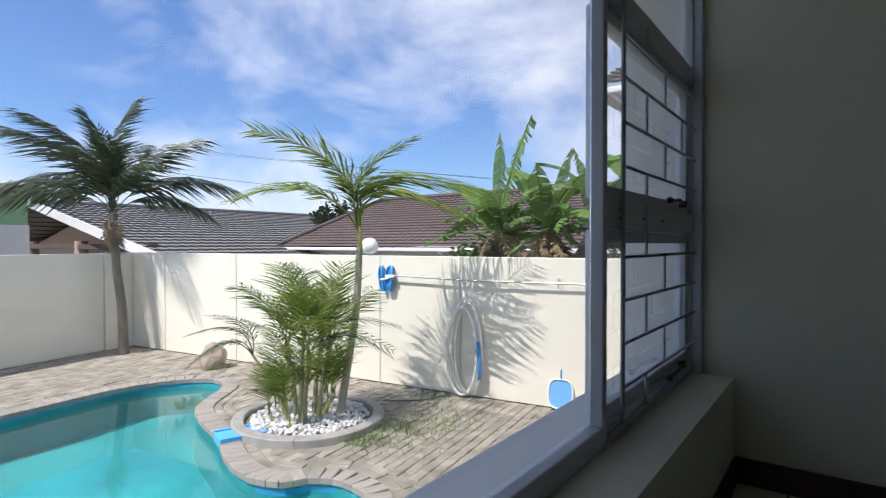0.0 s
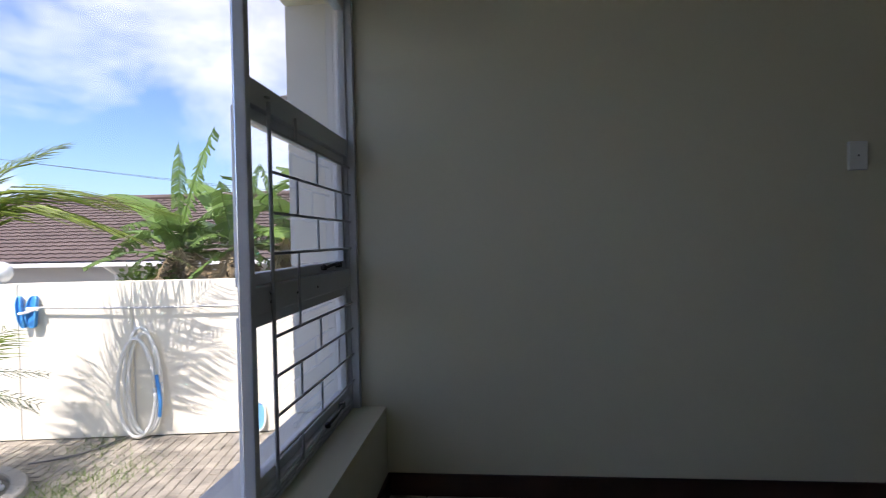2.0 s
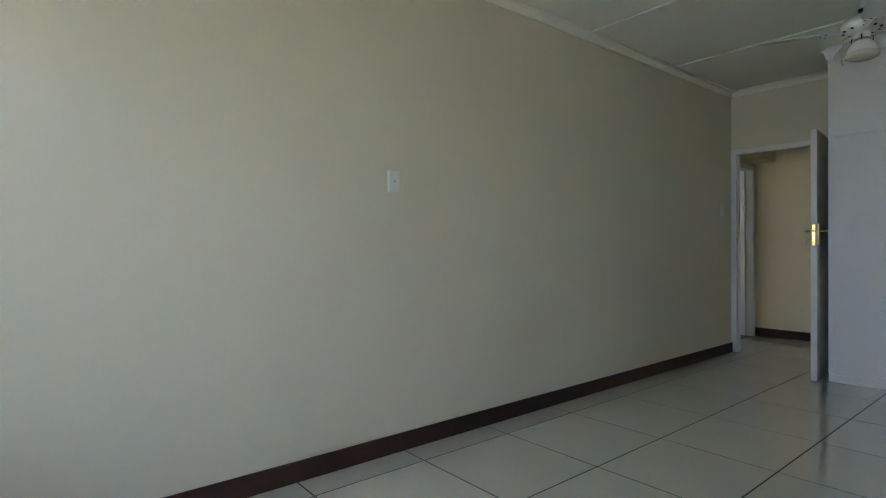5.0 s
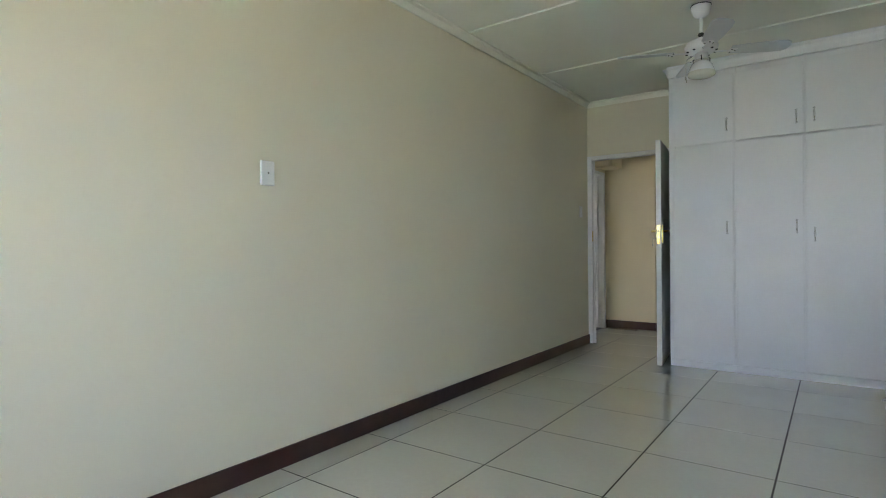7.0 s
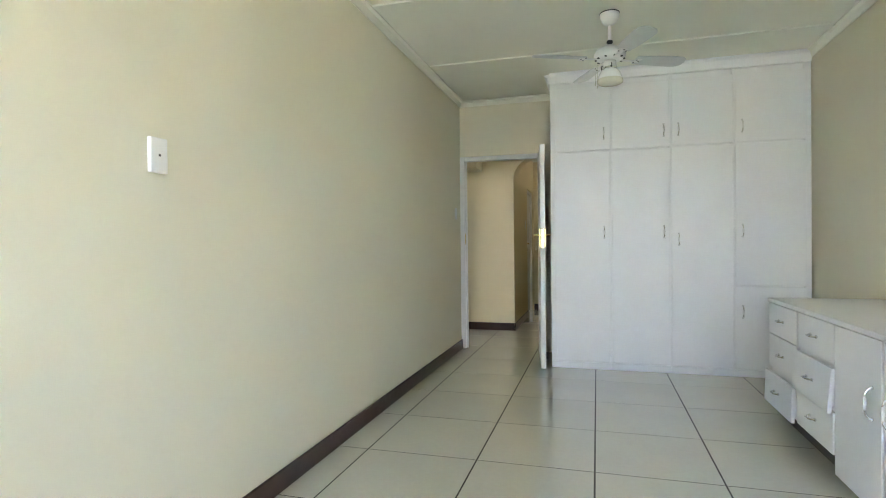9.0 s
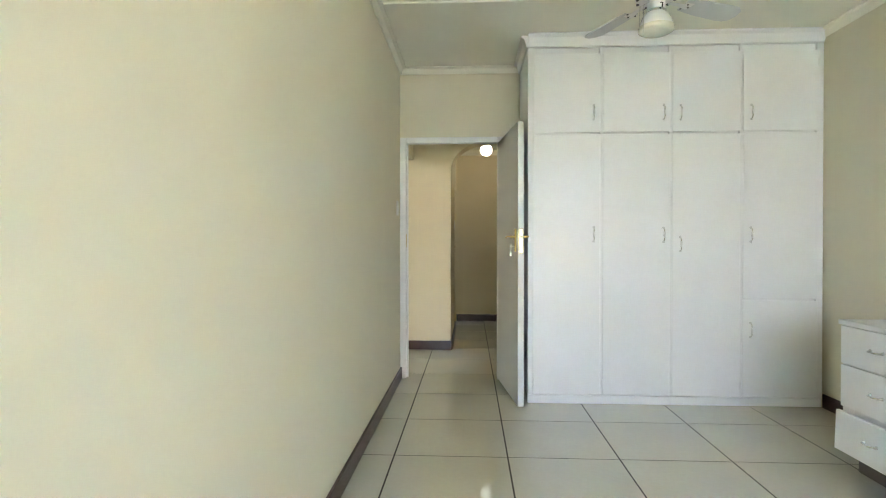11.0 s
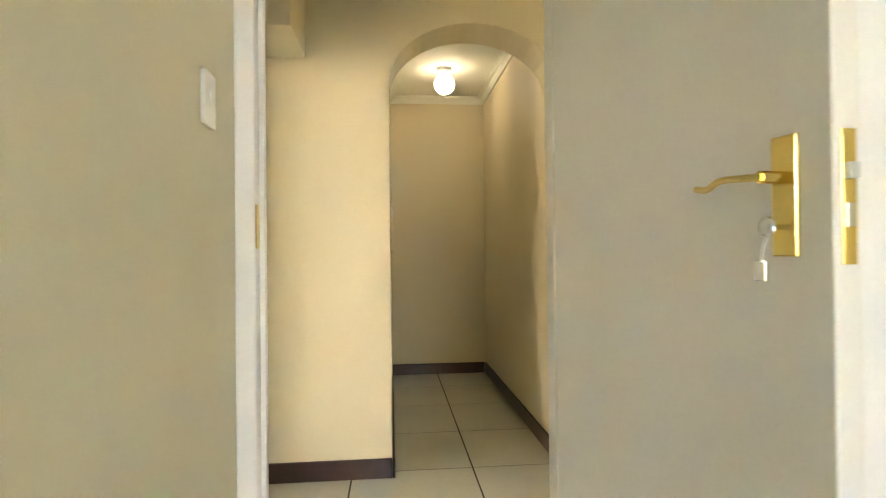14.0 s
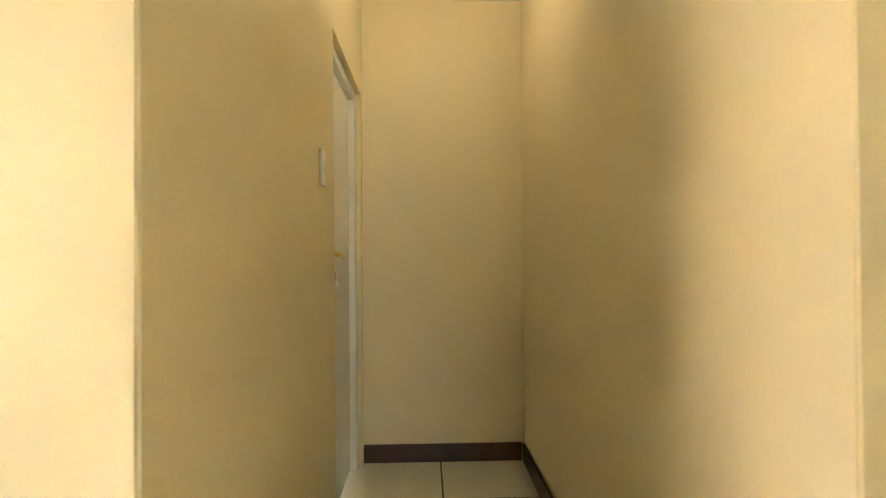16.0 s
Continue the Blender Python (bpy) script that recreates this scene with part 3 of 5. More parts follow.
def hall_door(name, place, width, height, panelled, label, handle_at, hinge_zs=(), fan=False, trim=True, opened=False):
    """A door in its frame, in the plane y = 0 of its place; x runs along it. Opened, it swings in by a right angle."""
    d = thing(name, label, "door", place=place)
    part("frame_post", boxes((-0.055, 0, -0.02, 0.10, 0, height + 0.05), bevel=0.005), WHITE, d)
    part("frame_post", boxes((width, width + 0.055, -0.02, 0.10, 0, height + 0.05), bevel=0.005), WHITE, d)
    part("frame_head", boxes((0, width, -0.02, 0.10, height + 0.004, height + 0.05), bevel=0.005), WHITE, d)
    if trim:
        part("architrave", boxes((-0.115, -0.056, -0.022, -0.001, 0, height + 0.11), (width + 0.056, width + 0.115, -0.022, -0.001, 0, height + 0.11), (-0.056, width + 0.056, -0.022, -0.001, height + 0.051, height + 0.11), bevel=0.005), WHITE, d)
    leaf = part("leaf", boxes((0.004, width - 0.004, 0.012, 0.052, 0.01, height), bevel=0.003), WHITE, d)
    if panelled:
        for px0, px1 in ((0.11, width / 2 - 0.05), (width / 2 + 0.05, width - 0.11)):
            for pz0, pz1 in ((0.18, 0.85), (1.05, height - 0.14)):
                part("raised_panel", boxes((px0, px1, -0.002, 0.012, pz0, pz1), bevel=0.008), WHITE, leaf)
    hx = handle_at
    way = 1 if hx < width / 2 else -1
    plate = part("lock_plate", boxes((hx - 0.02, hx + 0.02, -0.009, 0.011, 1.03, 1.19), bevel=0.002), BRASS, leaf, "brass lock plate")
    bm = bmesh.new()
    tube(bm, [(hx, -0.008, 1.14), (hx, -0.045, 1.14)], 0.008, 8)
    tube(bm, [(hx, -0.045, 1.14), (hx + way * 0.05, -0.05, 1.142), (hx + way * 0.10, -0.047, 1.13)], 0.007, 8)
    part("lever", bm, BRASS, plate)
    bm = bmesh.new()
    tube(bm, [(hx, -0.008, 1.07), (hx, -0.03, 1.07), (hx, -0.034, 1.02)], 0.003, 6)
    part("key", bm, CHROME, leaf)
    for z in hinge_zs:
        bm = bmesh.new()
        x = width - 0.002 if hx < width / 2 else 0.002
        tube(bm, [(x, 0.004, z - 0.05), (x, 0.004, z + 0.05)], 0.008, 8)
        part("hinge", bm, WHITE, d)
    if opened:
        leaf.matrix_local = pose(width - 0.008, 0.056, 0, 0, 0, -90) @ pose(0.004 - width, -0.052, 0)
    if fan:
        part("fanlight_frame", boxes((0, width, 0.0, 0.04, height + 0.36, height + 0.40), bevel=0.004), WHITE, d)
        pane = part("fanlight_pane", boxes((0, width, 0.02, 0.024, height + 0.05, height + 0.36)), GLASS, d)
        pane.visible_shadow = False
    return d


hall_door("door_2", pose(-0.25, 0.39, 0, 0, 0, 90), 0.78, 2.02, False, "white flush door swung open into the side room", 0.06, (1.72, 0.95, 0.25), trim=False, opened=True)
hall_door("door_3", pose(CL - 0.045, 2.737, 0, 0, 0, 90), 0.745, 1.95, False, "closed white door recessed in the corridor wall", 0.06, trim=False)
hall_door("door_4", pose(PX, DY1, 0, 0, 0, -90), DY1 - DY0, 2.03, True, "white panelled door with brass lever and fanlight", 0.055, fan=True)


# ---- fitted cupboard ----
def pull_handle(parent, place, porcelain=True, length=0.10):
    """A bow handle with a porcelain grip; upright in its own space, standing out along -y."""
    h = length / 2
    bm = bmesh.new()
    tube(bm, spline([(0, 0.004, h), (0, -0.012, h), (0.0, -0.026, h * 0.72), (0, -0.03, h * 0.42), (0, -0.03, -h * 0.42), (0.0, -0.026, -h * 0.72), (0, -0.012, -h), (0, 0.004, -h)], 4), 0.0038, 7,
         radii=[0.0085 if k in (2, 3, 25, 26) else 0.0042 for k in range(29)])
    ob = part("handle", bm, CHROME, parent, "bright metal bow handle", smooth=True)
    ob.matrix_local = place
    if porcelain:
        bm = bmesh.new()
        lathe(bm, [(0, -h * 0.45), (0.005, -h * 0.45), (0.0075, 0), (0.005, h * 0.45), (0, h * 0.45)], 10, (0, -0.03, 0))
        part("grip", bm, PORCELAIN, ob, "white porcelain grip", smooth=True)
    return ob


CX0, CX1, CY, CTOP = 1.034, 3.132, -0.69, 2.612
cols = (1.075, 1.565, 2.062, 2.560, 3.095)


def cupboard_unit(x0, x1, k):
    u = thing("cupboard_unit", ("tall white built-in cupboard with two doors", "tall white built-in cupboard with two doors", "tall white built-in cupboard with two doors",
                                 "white built-in cupboard with three stacked doors")[k], "cupboard", "built-in cupboards on the end wall")
    left = CX0 if k == 0 else x0 - 0.0
    right = CX1 if k == 3 else x1
    part("carcass", boxes((left, right, CY + 0.022, -0.002, 0.06, CTOP)), CUPBOARD, u)
    part("face_frame", boxes((left, x0 + 0.013, CY + 0.002, CY + 0.0215, 0.065, CTOP - 0.002), (x1 - 0.013, right, CY + 0.002, CY + 0.0215, 0.065, CTOP - 0.002), bevel=0.002), CUPBOARD, u)
    part("plinth", boxes((left, right, CY + 0.006, CY + 0.021, 0.0, 0.062), bevel=0.003), CUPBOARD, u)
    bands = [(0.068, 1.970), (1.985, 2.560)] if k < 3 else [(0.068, 0.765), (0.777, 1.970), (1.985, 2.560)]
    handle_z = [(1.243, 2.13), (1.24, 2.125), (1.172, 2.124), (0.555, 1.24, 2.12)][k]
    hx = [1.507, 2.007, 2.126, 2.622][k]
    for (z0, z1), hz in zip(bands, handle_z):
        d = part("door", boxes((x0 + 0.010 if k else x0 - 0.006, x1 - 0.010 if k < 3 else x1, CY - 0.006, CY + 0.001, z0, z1), bevel=0.003), CUPBOARD, u)
        pull_handle(d, pose(hx, CY - 0.006, hz))
        hinge_x = x0 + 0.006 if k < 2 else x1 - 0.006
        for z in (z0 + 0.09, z1 - 0.09):
            bm = bmesh.new()
            tube(bm, [(hinge_x, CY - 0.006, z - 0.025), (hinge_x, CY - 0.006, z + 0.025)], 0.004, 6)
            part("hinge", bm, CUPBOARD, d)
    return u


for k in range(4):
    cupboard_unit(cols[k], cols[k + 1], k)
bm = bmesh.new()
cornice(bm, (CX0 - 0.0, CY + 0.002), (CX1, CY + 0.002), (0, -1), CEIL_Z - 0.0, 0.085, 0.06)
box(bm, CX0, CX1, CY + 0.003, -0.002, CTOP + 0.001, CEIL_Z - 0.001)
cornice(bm, (CX0, -0.06), (CX0, CY), (-1, 0), CEIL_Z, 0.085, 0.05)
structure("trim_cupboard_cornice", bm, CUPBOARD, "white coved moulding over the cupboards", "moulding")


# ---- low dresser ----
def dresser():
    d = thing("dresser", "long white low dresser with drawers hanging crooked", "dresser")
    X, y_far, y_near = 2.515, -1.79, -3.90
    part("body", boxes((X + 0.022, ROOM_W - 0.004, y_near, y_far, 0.12, 0.757), bevel=0.002), CUPBOARD, d)
    part("plinth", boxes((X + 0.09, ROOM_W - 0.004, y_near + 0.02, y_far - 0.02, 0.0, 0.119)), SHADE_GAP, d, "recessed plinth, coloured dark for the shade under the dresser")
    part("top", boxes((X - 0.001, ROOM_W - 0.003, y_near - 0.004, y_far + 0.004, 0.758, 0.782), bevel=0.003), CUPBOARD, d)
    rows = ((0.135, 0.335), (0.342, 0.556), (0.563, 0.754))
    for c, (ya, yb) in enumerate(((-2.305, -1.805), (-2.800, -2.325))):
        for r, (z0, z1) in enumerate(rows):
            out, tilt = {(0, 0): (0.03, 2.0), (1, 1): (0.03, 5.0), (1, 0): (0.006, 0)}.get((c, r), (0.0, 0.0))
            drawer = part("drawer_front", boxes((-0.02, 0.0, ya, yb, 0, z1 - z0), bevel=0.003), CUPBOARD, d)
            drawer.matrix_local = pose(X + 0.02 - out, 0, z0 - (0.012 if tilt else 0), 0, tilt, 0)
            if out > 0.02:
                part("drawer_box", boxes((0.001, 0.36, ya + 0.03, yb - 0.03, 0.03, z1 - z0 - 0.06)), CUPBOARD, drawer)
            pull_handle(drawer, pose(-0.02, (ya + yb) / 2, (z1 - z0) * 0.52, 0, 0, -90) @ pose(0, 0, 0, 0, 90, 0), porcelain=False, length=0.075)
    for ya, yb, hy in ((-3.245, -2.812, -3.18), (-3.895, -3.262, -3.325)):
        door = part("door", boxes((X - 0.002, X + 0.02, ya, yb, 0.05, 0.754), bevel=0.003), CUPBOARD, d)
        pull_handle(door, pose(X - 0.002, hy, 0.49, 0, 0, -90), length=0.125)
    return d


dresser()


wire = thing("loose_wire", "thin grey wire lying on the dresser top", "wire")
bm = bmesh.new()
tube(bm, spline([(3.10, -2.05, 0.786), (3.07, -2.25, 0.792), (3.09, -2.45, 0.787), (3.04, -2.75, 0.79), (3.08, -2.95, 0.787)], 6), 0.003, 6)
part("cable", bm, ALUMINIUM, wire)


# ---- switches ----
def switch_plate(place, label, blank=False):
    s = thing("light_switch", label, "switch", place=place)
    part("cover_plate", boxes((0.001, 0.018 if blank else 0.011, -0.037, 0.037, -0.06, 0.06), bevel=0.004), PLASTIC, s)
    if blank:
        bm = bmesh.new()
        lathe(bm, [(0, 0), (0.004, 0), (0.0045, 0.002), (0, 0.003)], 10)
        knob = part("screw_cap", bm, DARK, s)
        knob.matrix_local = pose(0.0175, 0, 0, 0, 90, 0)
    else:
        part("rocker", boxes((0.0112, 0.015, -0.01, 0.01, -0.016, 0.016), bevel=0.002), PLASTIC, s)
    return s


switch_plate(pose(0, -4.25, 1.467), "white wall plate with a centre screw on the cream wall", True)
switch_plate(pose(0, -0.222, 1.471), "white light switch beside the bedroom door")
switch_plate(pose(CL, 2.43, 1.43, 0, 0, 0), "white light switch in the corridor")
switch_plate(pose(1.556, ARCH_Y, 1.467, 0, 0, -90), "white light switch on the lobby wall")


# ---- ceiling fan ----
def ceiling_fan():
    f = thing("ceiling_fan", "white four-bladed ceiling fan with a glass light bowl", "ceiling fan", place=pose(1.535, -1.93, 0.03))
    bm = bmesh.new()
    lathe(bm, [(0.0, 2.67), (0.060, 2.67), (0.063, 2.662), (0.061, 2.636), (0.054, 2.630), (0.051, 2.612), (0.040, 2.598), (0.020, 2.586), (0.0, 2.584)], 28)
    part("canopy", bm, PLASTIC, f, smooth=True)
    bm = bmesh.new()
    lathe(bm, [(0.0615, 2.669), (0.065, 2.669), (0.065, 2.662), (0.0615, 2.662)], 28)
    part("canopy_ring", bm, DARK, f)
    bm = bmesh.new()
    tube(bm, [(0, 0, 2.59), (0, 0, 2.44)], 0.011, 10)
    part("rod", bm, PLASTIC, f)
    bm = bmesh.new()
    lathe(bm, [(0.011, 2.486), (0.019, 2.482), (0.021, 2.470), (0.014, 2.462), (0.011, 2.458)], 14)
    part("coupling", bm, DARK, f, "dark metal coupling on the rod")
    for k in range(3):
        a = math.radians(40 + 120 * k)
        bm = bmesh.new()
        tube(bm, [(0.043 * math.cos(a), 0.043 * math.sin(a), 2.325), (0.060 * math.cos(a), 0.060 * math.sin(a), 2.318), (0.058 * math.cos(a), 0.058 * math.sin(a), 2.296)], 0.0035, 6)
        part("fitter_screw", bm, DARK, f)
    bm = bmesh.new()
    lathe(bm, [(0.0, 2.452), (0.03, 2.45), (0.045, 2.44), (0.09, 2.42), (0.105, 2.395), (0.10, 2.365), (0.07, 2.35), (0.045, 2.345), (0.0, 2.345)], 28)
    part("motor_housing", bm, PLASTIC, f, smooth=True)
    for k in range(10):
        a = k * 2 * math.pi / 10
        part("vent", boxes((0.085, 0.098, -0.005, 0.005, 2.353, 2.360)), DARK, f).matrix_local = pose(0, 0, 0, 0, 0, math.degrees(a))
    bm = bmesh.new()
    lathe(bm, [(0.0, 2.345), (0.042, 2.345), (0.044, 2.30), (0.036, 2.285), (0.0, 2.285)], 24)
    part("switch_housing", bm, PLASTIC, f, smooth=True)
    bm = bmesh.new()
    lathe(bm, [(0.044, 2.305), (0.048, 2.30), (0.048, 2.292), (0.044, 2.288)], 24)
    part("collar", bm, CHROME, f)
    bm = bmesh.new()
    lathe(bm, [(0.045, 2.292), (0.066, 2.27), (0.078, 2.238), (0.080, 2.215), (0.0, 2.21)], 28)
    part("lamp_bowl", bm, PORCELAIN, f, smooth=True)
    bm = bmesh.new()
    lathe(bm, [(0.084, 2.222), (0.086, 2.212), (0.084, 2.200), (0.066, 2.190), (0.0, 2.186)], 28)
    part("bowl_rim", bm, BOWL, f, "cream ribbed glass rim", smooth=True)
    for k in range(4):
        angle = 24 + 90 * k
        bm = bmesh.new()
        box(bm, 0.085, 0.20, -0.012, 0.012, 2.352, 2.357, bevel=0.001)
        box(bm, 0.17, 0.215, -0.035, 0.035, 2.353, 2.357, bevel=0.001)
        iron = part("blade_iron", bm, PLASTIC, f)
        iron.matrix_local = pose(0, 0, 0, 0, 0, angle)
        for sx, sy in ((0.18, -0.025), (0.18, 0.025), (0.205, 0.0)):
            screw = bmesh.new()
            lathe(screw, [(0, 2.3525), (0.005, 2.3525), (0.005, 2.349), (0, 2.348)], 8, (sx, sy, 0))
            part("screw", screw, DARK, iron)
        outline = [(0.18, -0.045), (0.30, -0.058), (0.45, -0.064), (0.50, -0.060), (0.53, -0.04), (0.54, 0.0), (0.53, 0.04), (0.50, 0.060), (0.45, 0.064), (0.30, 0.058), (0.18, 0.045)]
        bm = bmesh.new()
        slab(bm, [(x, y, 0) for x, y in outline], (0, 0, 0.006))
        blade = part("blade", bm, BLADE, f)
        blade.matrix_local = pose(0, 0, 2.358, 0, 0, angle) @ pose(0, 0, 0, -11, 0, 0)
    for a, low in ((200, 2.20), (215, 2.175)):
        x, y = 0.05 * math.cos(radians(a)), 0.05 * math.sin(radians(a))
        bm = bmesh.new()
        tube(bm, [(x, y, 2.335), (x * 1.9, y * 1.9, 2.31), (x * 2.0, y * 2.0, low)], 0.0018, 5)
        lathe(bm, [(0, 0), (0.004, -0.004), (0.004, -0.018), (0, -0.022)], 8, (x * 2.0, y * 2.0, low))
        part("pull_chain", bm, CHROME, f)
    return f


ceiling_fan()


def globe_light(x, y, ceiling, label):
    g = thing("globe_light", label, "ceiling light", place=pose(x, y, ceiling))
    bm = bmesh.new()
    lathe(bm, [(0, 0), (0.062, 0), (0.064, -0.012), (0.052, -0.05), (0, -0.052)], 24)
    part("base", bm, PLASTIC, g, smooth=True)
    bm = bmesh.new()
    lathe(bm, [(0.082 * math.sin(math.pi * k / 16), -0.125 + 0.082 * math.cos(math.pi * k / 16)) for k in range(17)], 28)
    globe = part("globe", bm, LAMP, g, "glowing white glass globe", smooth=True)
    globe.visible_shadow = False
    return g


globe_light(0.83, 2.80, HALL_Z, "lit white glass globe lamp on the corridor ceiling")

# ---- garden: ground, pool, walls ----
GZ = -1.10
WALL_TURN = 8.4
CORNER = (-2.50, -17.2)
pool_line = [Vector((p.x, p.y)) for p in spline([(p[0], p[1], 0) for p in (
    (0.40, -13.80), (-0.90, -13.98), (-1.62, -13.80), (-1.99, -13.40), (-1.86, -12.90), (-1.18, -12.34), (-0.92, -11.80), (-0.74, -11.15), (-0.50, -10.60),
    (-0.38, -10.10), (-0.47, -9.74), (-0.69, -9.58), (-0.80, -9.28), (-0.62, -8.85), (0.3, -8.55), (1.9, -8.9), (2.9, -10.4), (2.8, -12.4), (1.8, -13.6))], 6, closed=True)]
PLANTER, PLANTER_R = Vector((-1.66, -10.80)), 0.80


def inside(p, line):
    hit, n = False, len(line)
    for k in range(n):
        a, b = line[k], line[(k + 1) % n]
        if (a.y > p.y) != (b.y > p.y) and p.x < (b.x - a.x) * (p.y - a.y) / (b.y - a.y) + a.x:
            hit = not hit
    return hit


def away(p, line):
    best = 9.0
    n = len(line)
    for k in range(n):
        a, b = line[k], line[(k + 1) % n]
        s = max(0.0, min(1.0, (p - a).dot(b - a) / max((b - a).length_squared, 1e-9)))
        best = min(best, (p - (a + (b - a) * s)).length)
    return best


# the ground sheet, with the pool's hole in it
bm = bmesh.new()
hole = [bm.verts.new((p.x, p.y, GZ - 0.012)) for p in pool_line]
rect = [bm.verts.new((x, y, GZ - 0.012)) for x, y in ((-900, -900), (900, -900), (900, 900), (-900, 900))]
near = [bm.verts.new((x, y, GZ - 0.012)) for x, y in ((-4, -16), (4.5, -16), (4.5, -7.5), (-4, -7.5))]
edges = [bm.edges.new((ring[k], ring[(k + 1) % len(ring)])) for ring in (hole, near) for k in range(len(ring))]
bmesh.ops.triangle_fill(bm, use_beauty=True, use_dissolve=False, edges=edges)
for k in range(4):
    bm.faces.new((rect[k], rect[(k + 1) % 4], near[(k + 1) % 4], near[k]))
for f in list(bm.faces):
    c = f.calc_center_median()
    if inside(Vector((c.x, c.y)), pool_line):
        bm.faces.remove(f)
structure("ground", bm, SAND, "sandy ground under the paving", "ground")

pool = thing("swimming_pool", "kidney-shaped swimming pool with clear turquoise water", "pool")
bm = bmesh.new()
top = [bm.verts.new((p.x, p.y, GZ - 0.001)) for p in pool_line]
centre = sum(pool_line, Vector((0, 0))) / len(pool_line)
low = [bm.verts.new((*(centre + (p - centre) * 0.93), GZ - 1.25)) for p in pool_line]
for k in range(len(top)):
    bm.faces.new((top[k], top[(k + 1) % len(top)], low[(k + 1) % len(top)], low[k]))
bm.faces.new(low)
part("basin", bm, POOL, pool, "pale blue plastered basin")
bm = bmesh.new()
for z0, z1, off in ((GZ - 0.02, GZ - 0.16, 0.996),):
    a = [bm.verts.new((*(centre + (p - centre) * off), z0)) for p in pool_line]
    b = [bm.verts.new((*(centre + (p - centre) * off), z1)) for p in pool_line]
    for k in range(len(a)):
        bm.faces.new((a[k], a[(k + 1) % len(a)], b[(k + 1) % len(a)], b[k]))
part("waterline_band", bm, BLUE_TILE, pool, "blue waterline band")
bm = bmesh.new()
face = bm.faces.new([bm.verts.new((p.x, p.y, GZ - 0.10)) for p in pool_line])
face.normal_update()
if face.normal.z < 0:
    face.normal_flip()
surface = part("water", bm, WATER, pool, "rippled turquoise water", keep=True)
surface.visible_shadow = False
slide = boxes((-0.20, 0.20, -0.14, 0.14, -0.06, 0.034), (-0.20, 0.20, -0.14, -0.115, 0.034, 0.052), (-0.20, 0.20, 0.115, 0.14, 0.034, 0.052), bevel=0.006)
spout = part("weir_channel", slide, SKY_BLUE, pool, "sky-blue open plastic channel at the edge")
spout.matrix_local = pose(-0.90, -10.98, GZ + 0.005, 0, 0, -20) @ Matrix.Diagonal((1.2, 1.2, 1.0, 1))

garden = pose(CORNER[0], CORNER[1], GZ, 0, 0, WALL_TURN)


def garden_wall():
    w = thing("garden_wall", "cream plastered garden wall with panel joints", "garden wall", place=garden, kind="structure")
    joints = [-0.2, 1.02, 2.95, 5.95, 7.25, 10.2, 13.2]
    for a, b in zip(joints, joints[1:]):
        part("panel", boxes((-0.16, 0.0, a + 0.011, b - 0.011, 0, 1.84), bevel=0.008), RENDER_WALL, w)
        part("joint", boxes((-0.15, -0.012, b - 0.0112, b + 0.0112, 0, 1.83)), REVEAL, w)
    return w


garden_wall()
w = thing("garden_wall", "shaded cream plastered garden wall across the far end", "garden wall", place=garden @ pose(0, 0, 0, 0, 0, 4), kind="structure")
part("panel", boxes((0.01, 0.56, -0.16, 0.03, 0, 1.84), bevel=0.01), RENDER_WALL, w)
part("panel", boxes((0.57, 9.5, -0.16, 0.0, 0, 1.83), bevel=0.01), RENDER_WALL, w)

# ---- palms ----
def frond_mesh(name, length, leaf, droop, pairs, mat, seed, ragged=0.2, hang=0.3, broad=1.0, bare=0.16, limp=0.0):
    """A feather leaf that leaves its base along +x and bends down."""
    rng = random.Random(seed)
    bm = bmesh.new()

    def spine(s):
        return Vector((length * (s - 0.18 * droop * s * s), 0, length * droop * (0.55 * s - 1.05 * s * s)))
    tube(bm, [spine(k / 9) for k in range(10)], 0.01, 5, radii=[0.012 - 0.0095 * k / 9 for k in range(10)])
    for k in range(pairs):
        s = bare + (1 - bare) * (k + 0.5 + rng.uniform(-0.3, 0.3)) / pairs
        base, ahead = spine(s), (spine(min(s + 0.02, 1.02)) - spine(s - 0.02)).normalized()
        size = leaf * (0.55 + 1.0 * math.sin(math.pi * min(1, 0.12 + 0.86 * s))) * 0.72
        for side in (1, -1):
            span = size * rng.uniform(1 - ragged, 1 + ragged)
            out = (Vector((0, side, 0)) * rng.uniform(0.75, 0.95) * (1 - 0.45 * limp) + ahead * rng.uniform(0.45, 0.8) + Vector((0, 0, rng.uniform(0.0, 0.3)))).normalized()
            sag = Vector((0, 0, -1)) * rng.uniform(hang, hang + 0.5)
            wide = ahead * (0.012 + 0.010 * rng.random()) * broad
            p0, p1, p2 = base, base + out * span * 0.5 + sag * span * (0.08 + 0.2 * limp), base + out * span * (0.92 - 0.2 * limp) + sag * span * (0.45 + 0.35 * limp)
            a, b, c, d, e = (bm.verts.new(v) for v in (p0 - wide * 0.5, p0 + wide * 0.5, p1 + wide, p1 - wide, p2))
            bm.faces.new((a, b, c, d))
            bm.faces.new((d, c, e))
    mesh = bpy.data.meshes.new(name)
    bm.to_mesh(mesh)
    bm.free()
    mesh.materials.append(mat)
    return mesh


def add_frond(parent, mesh, at, heading, lift, roll=0, scale=1.0):
    ob = new("frond", mesh)
    ob.parent = parent
    ob.matrix_local = pose(*at, 0, 0, heading) @ pose(0, 0, 0, roll, -lift, 0) @ Matrix.Diagonal((scale, scale, scale, 1))
    return ob


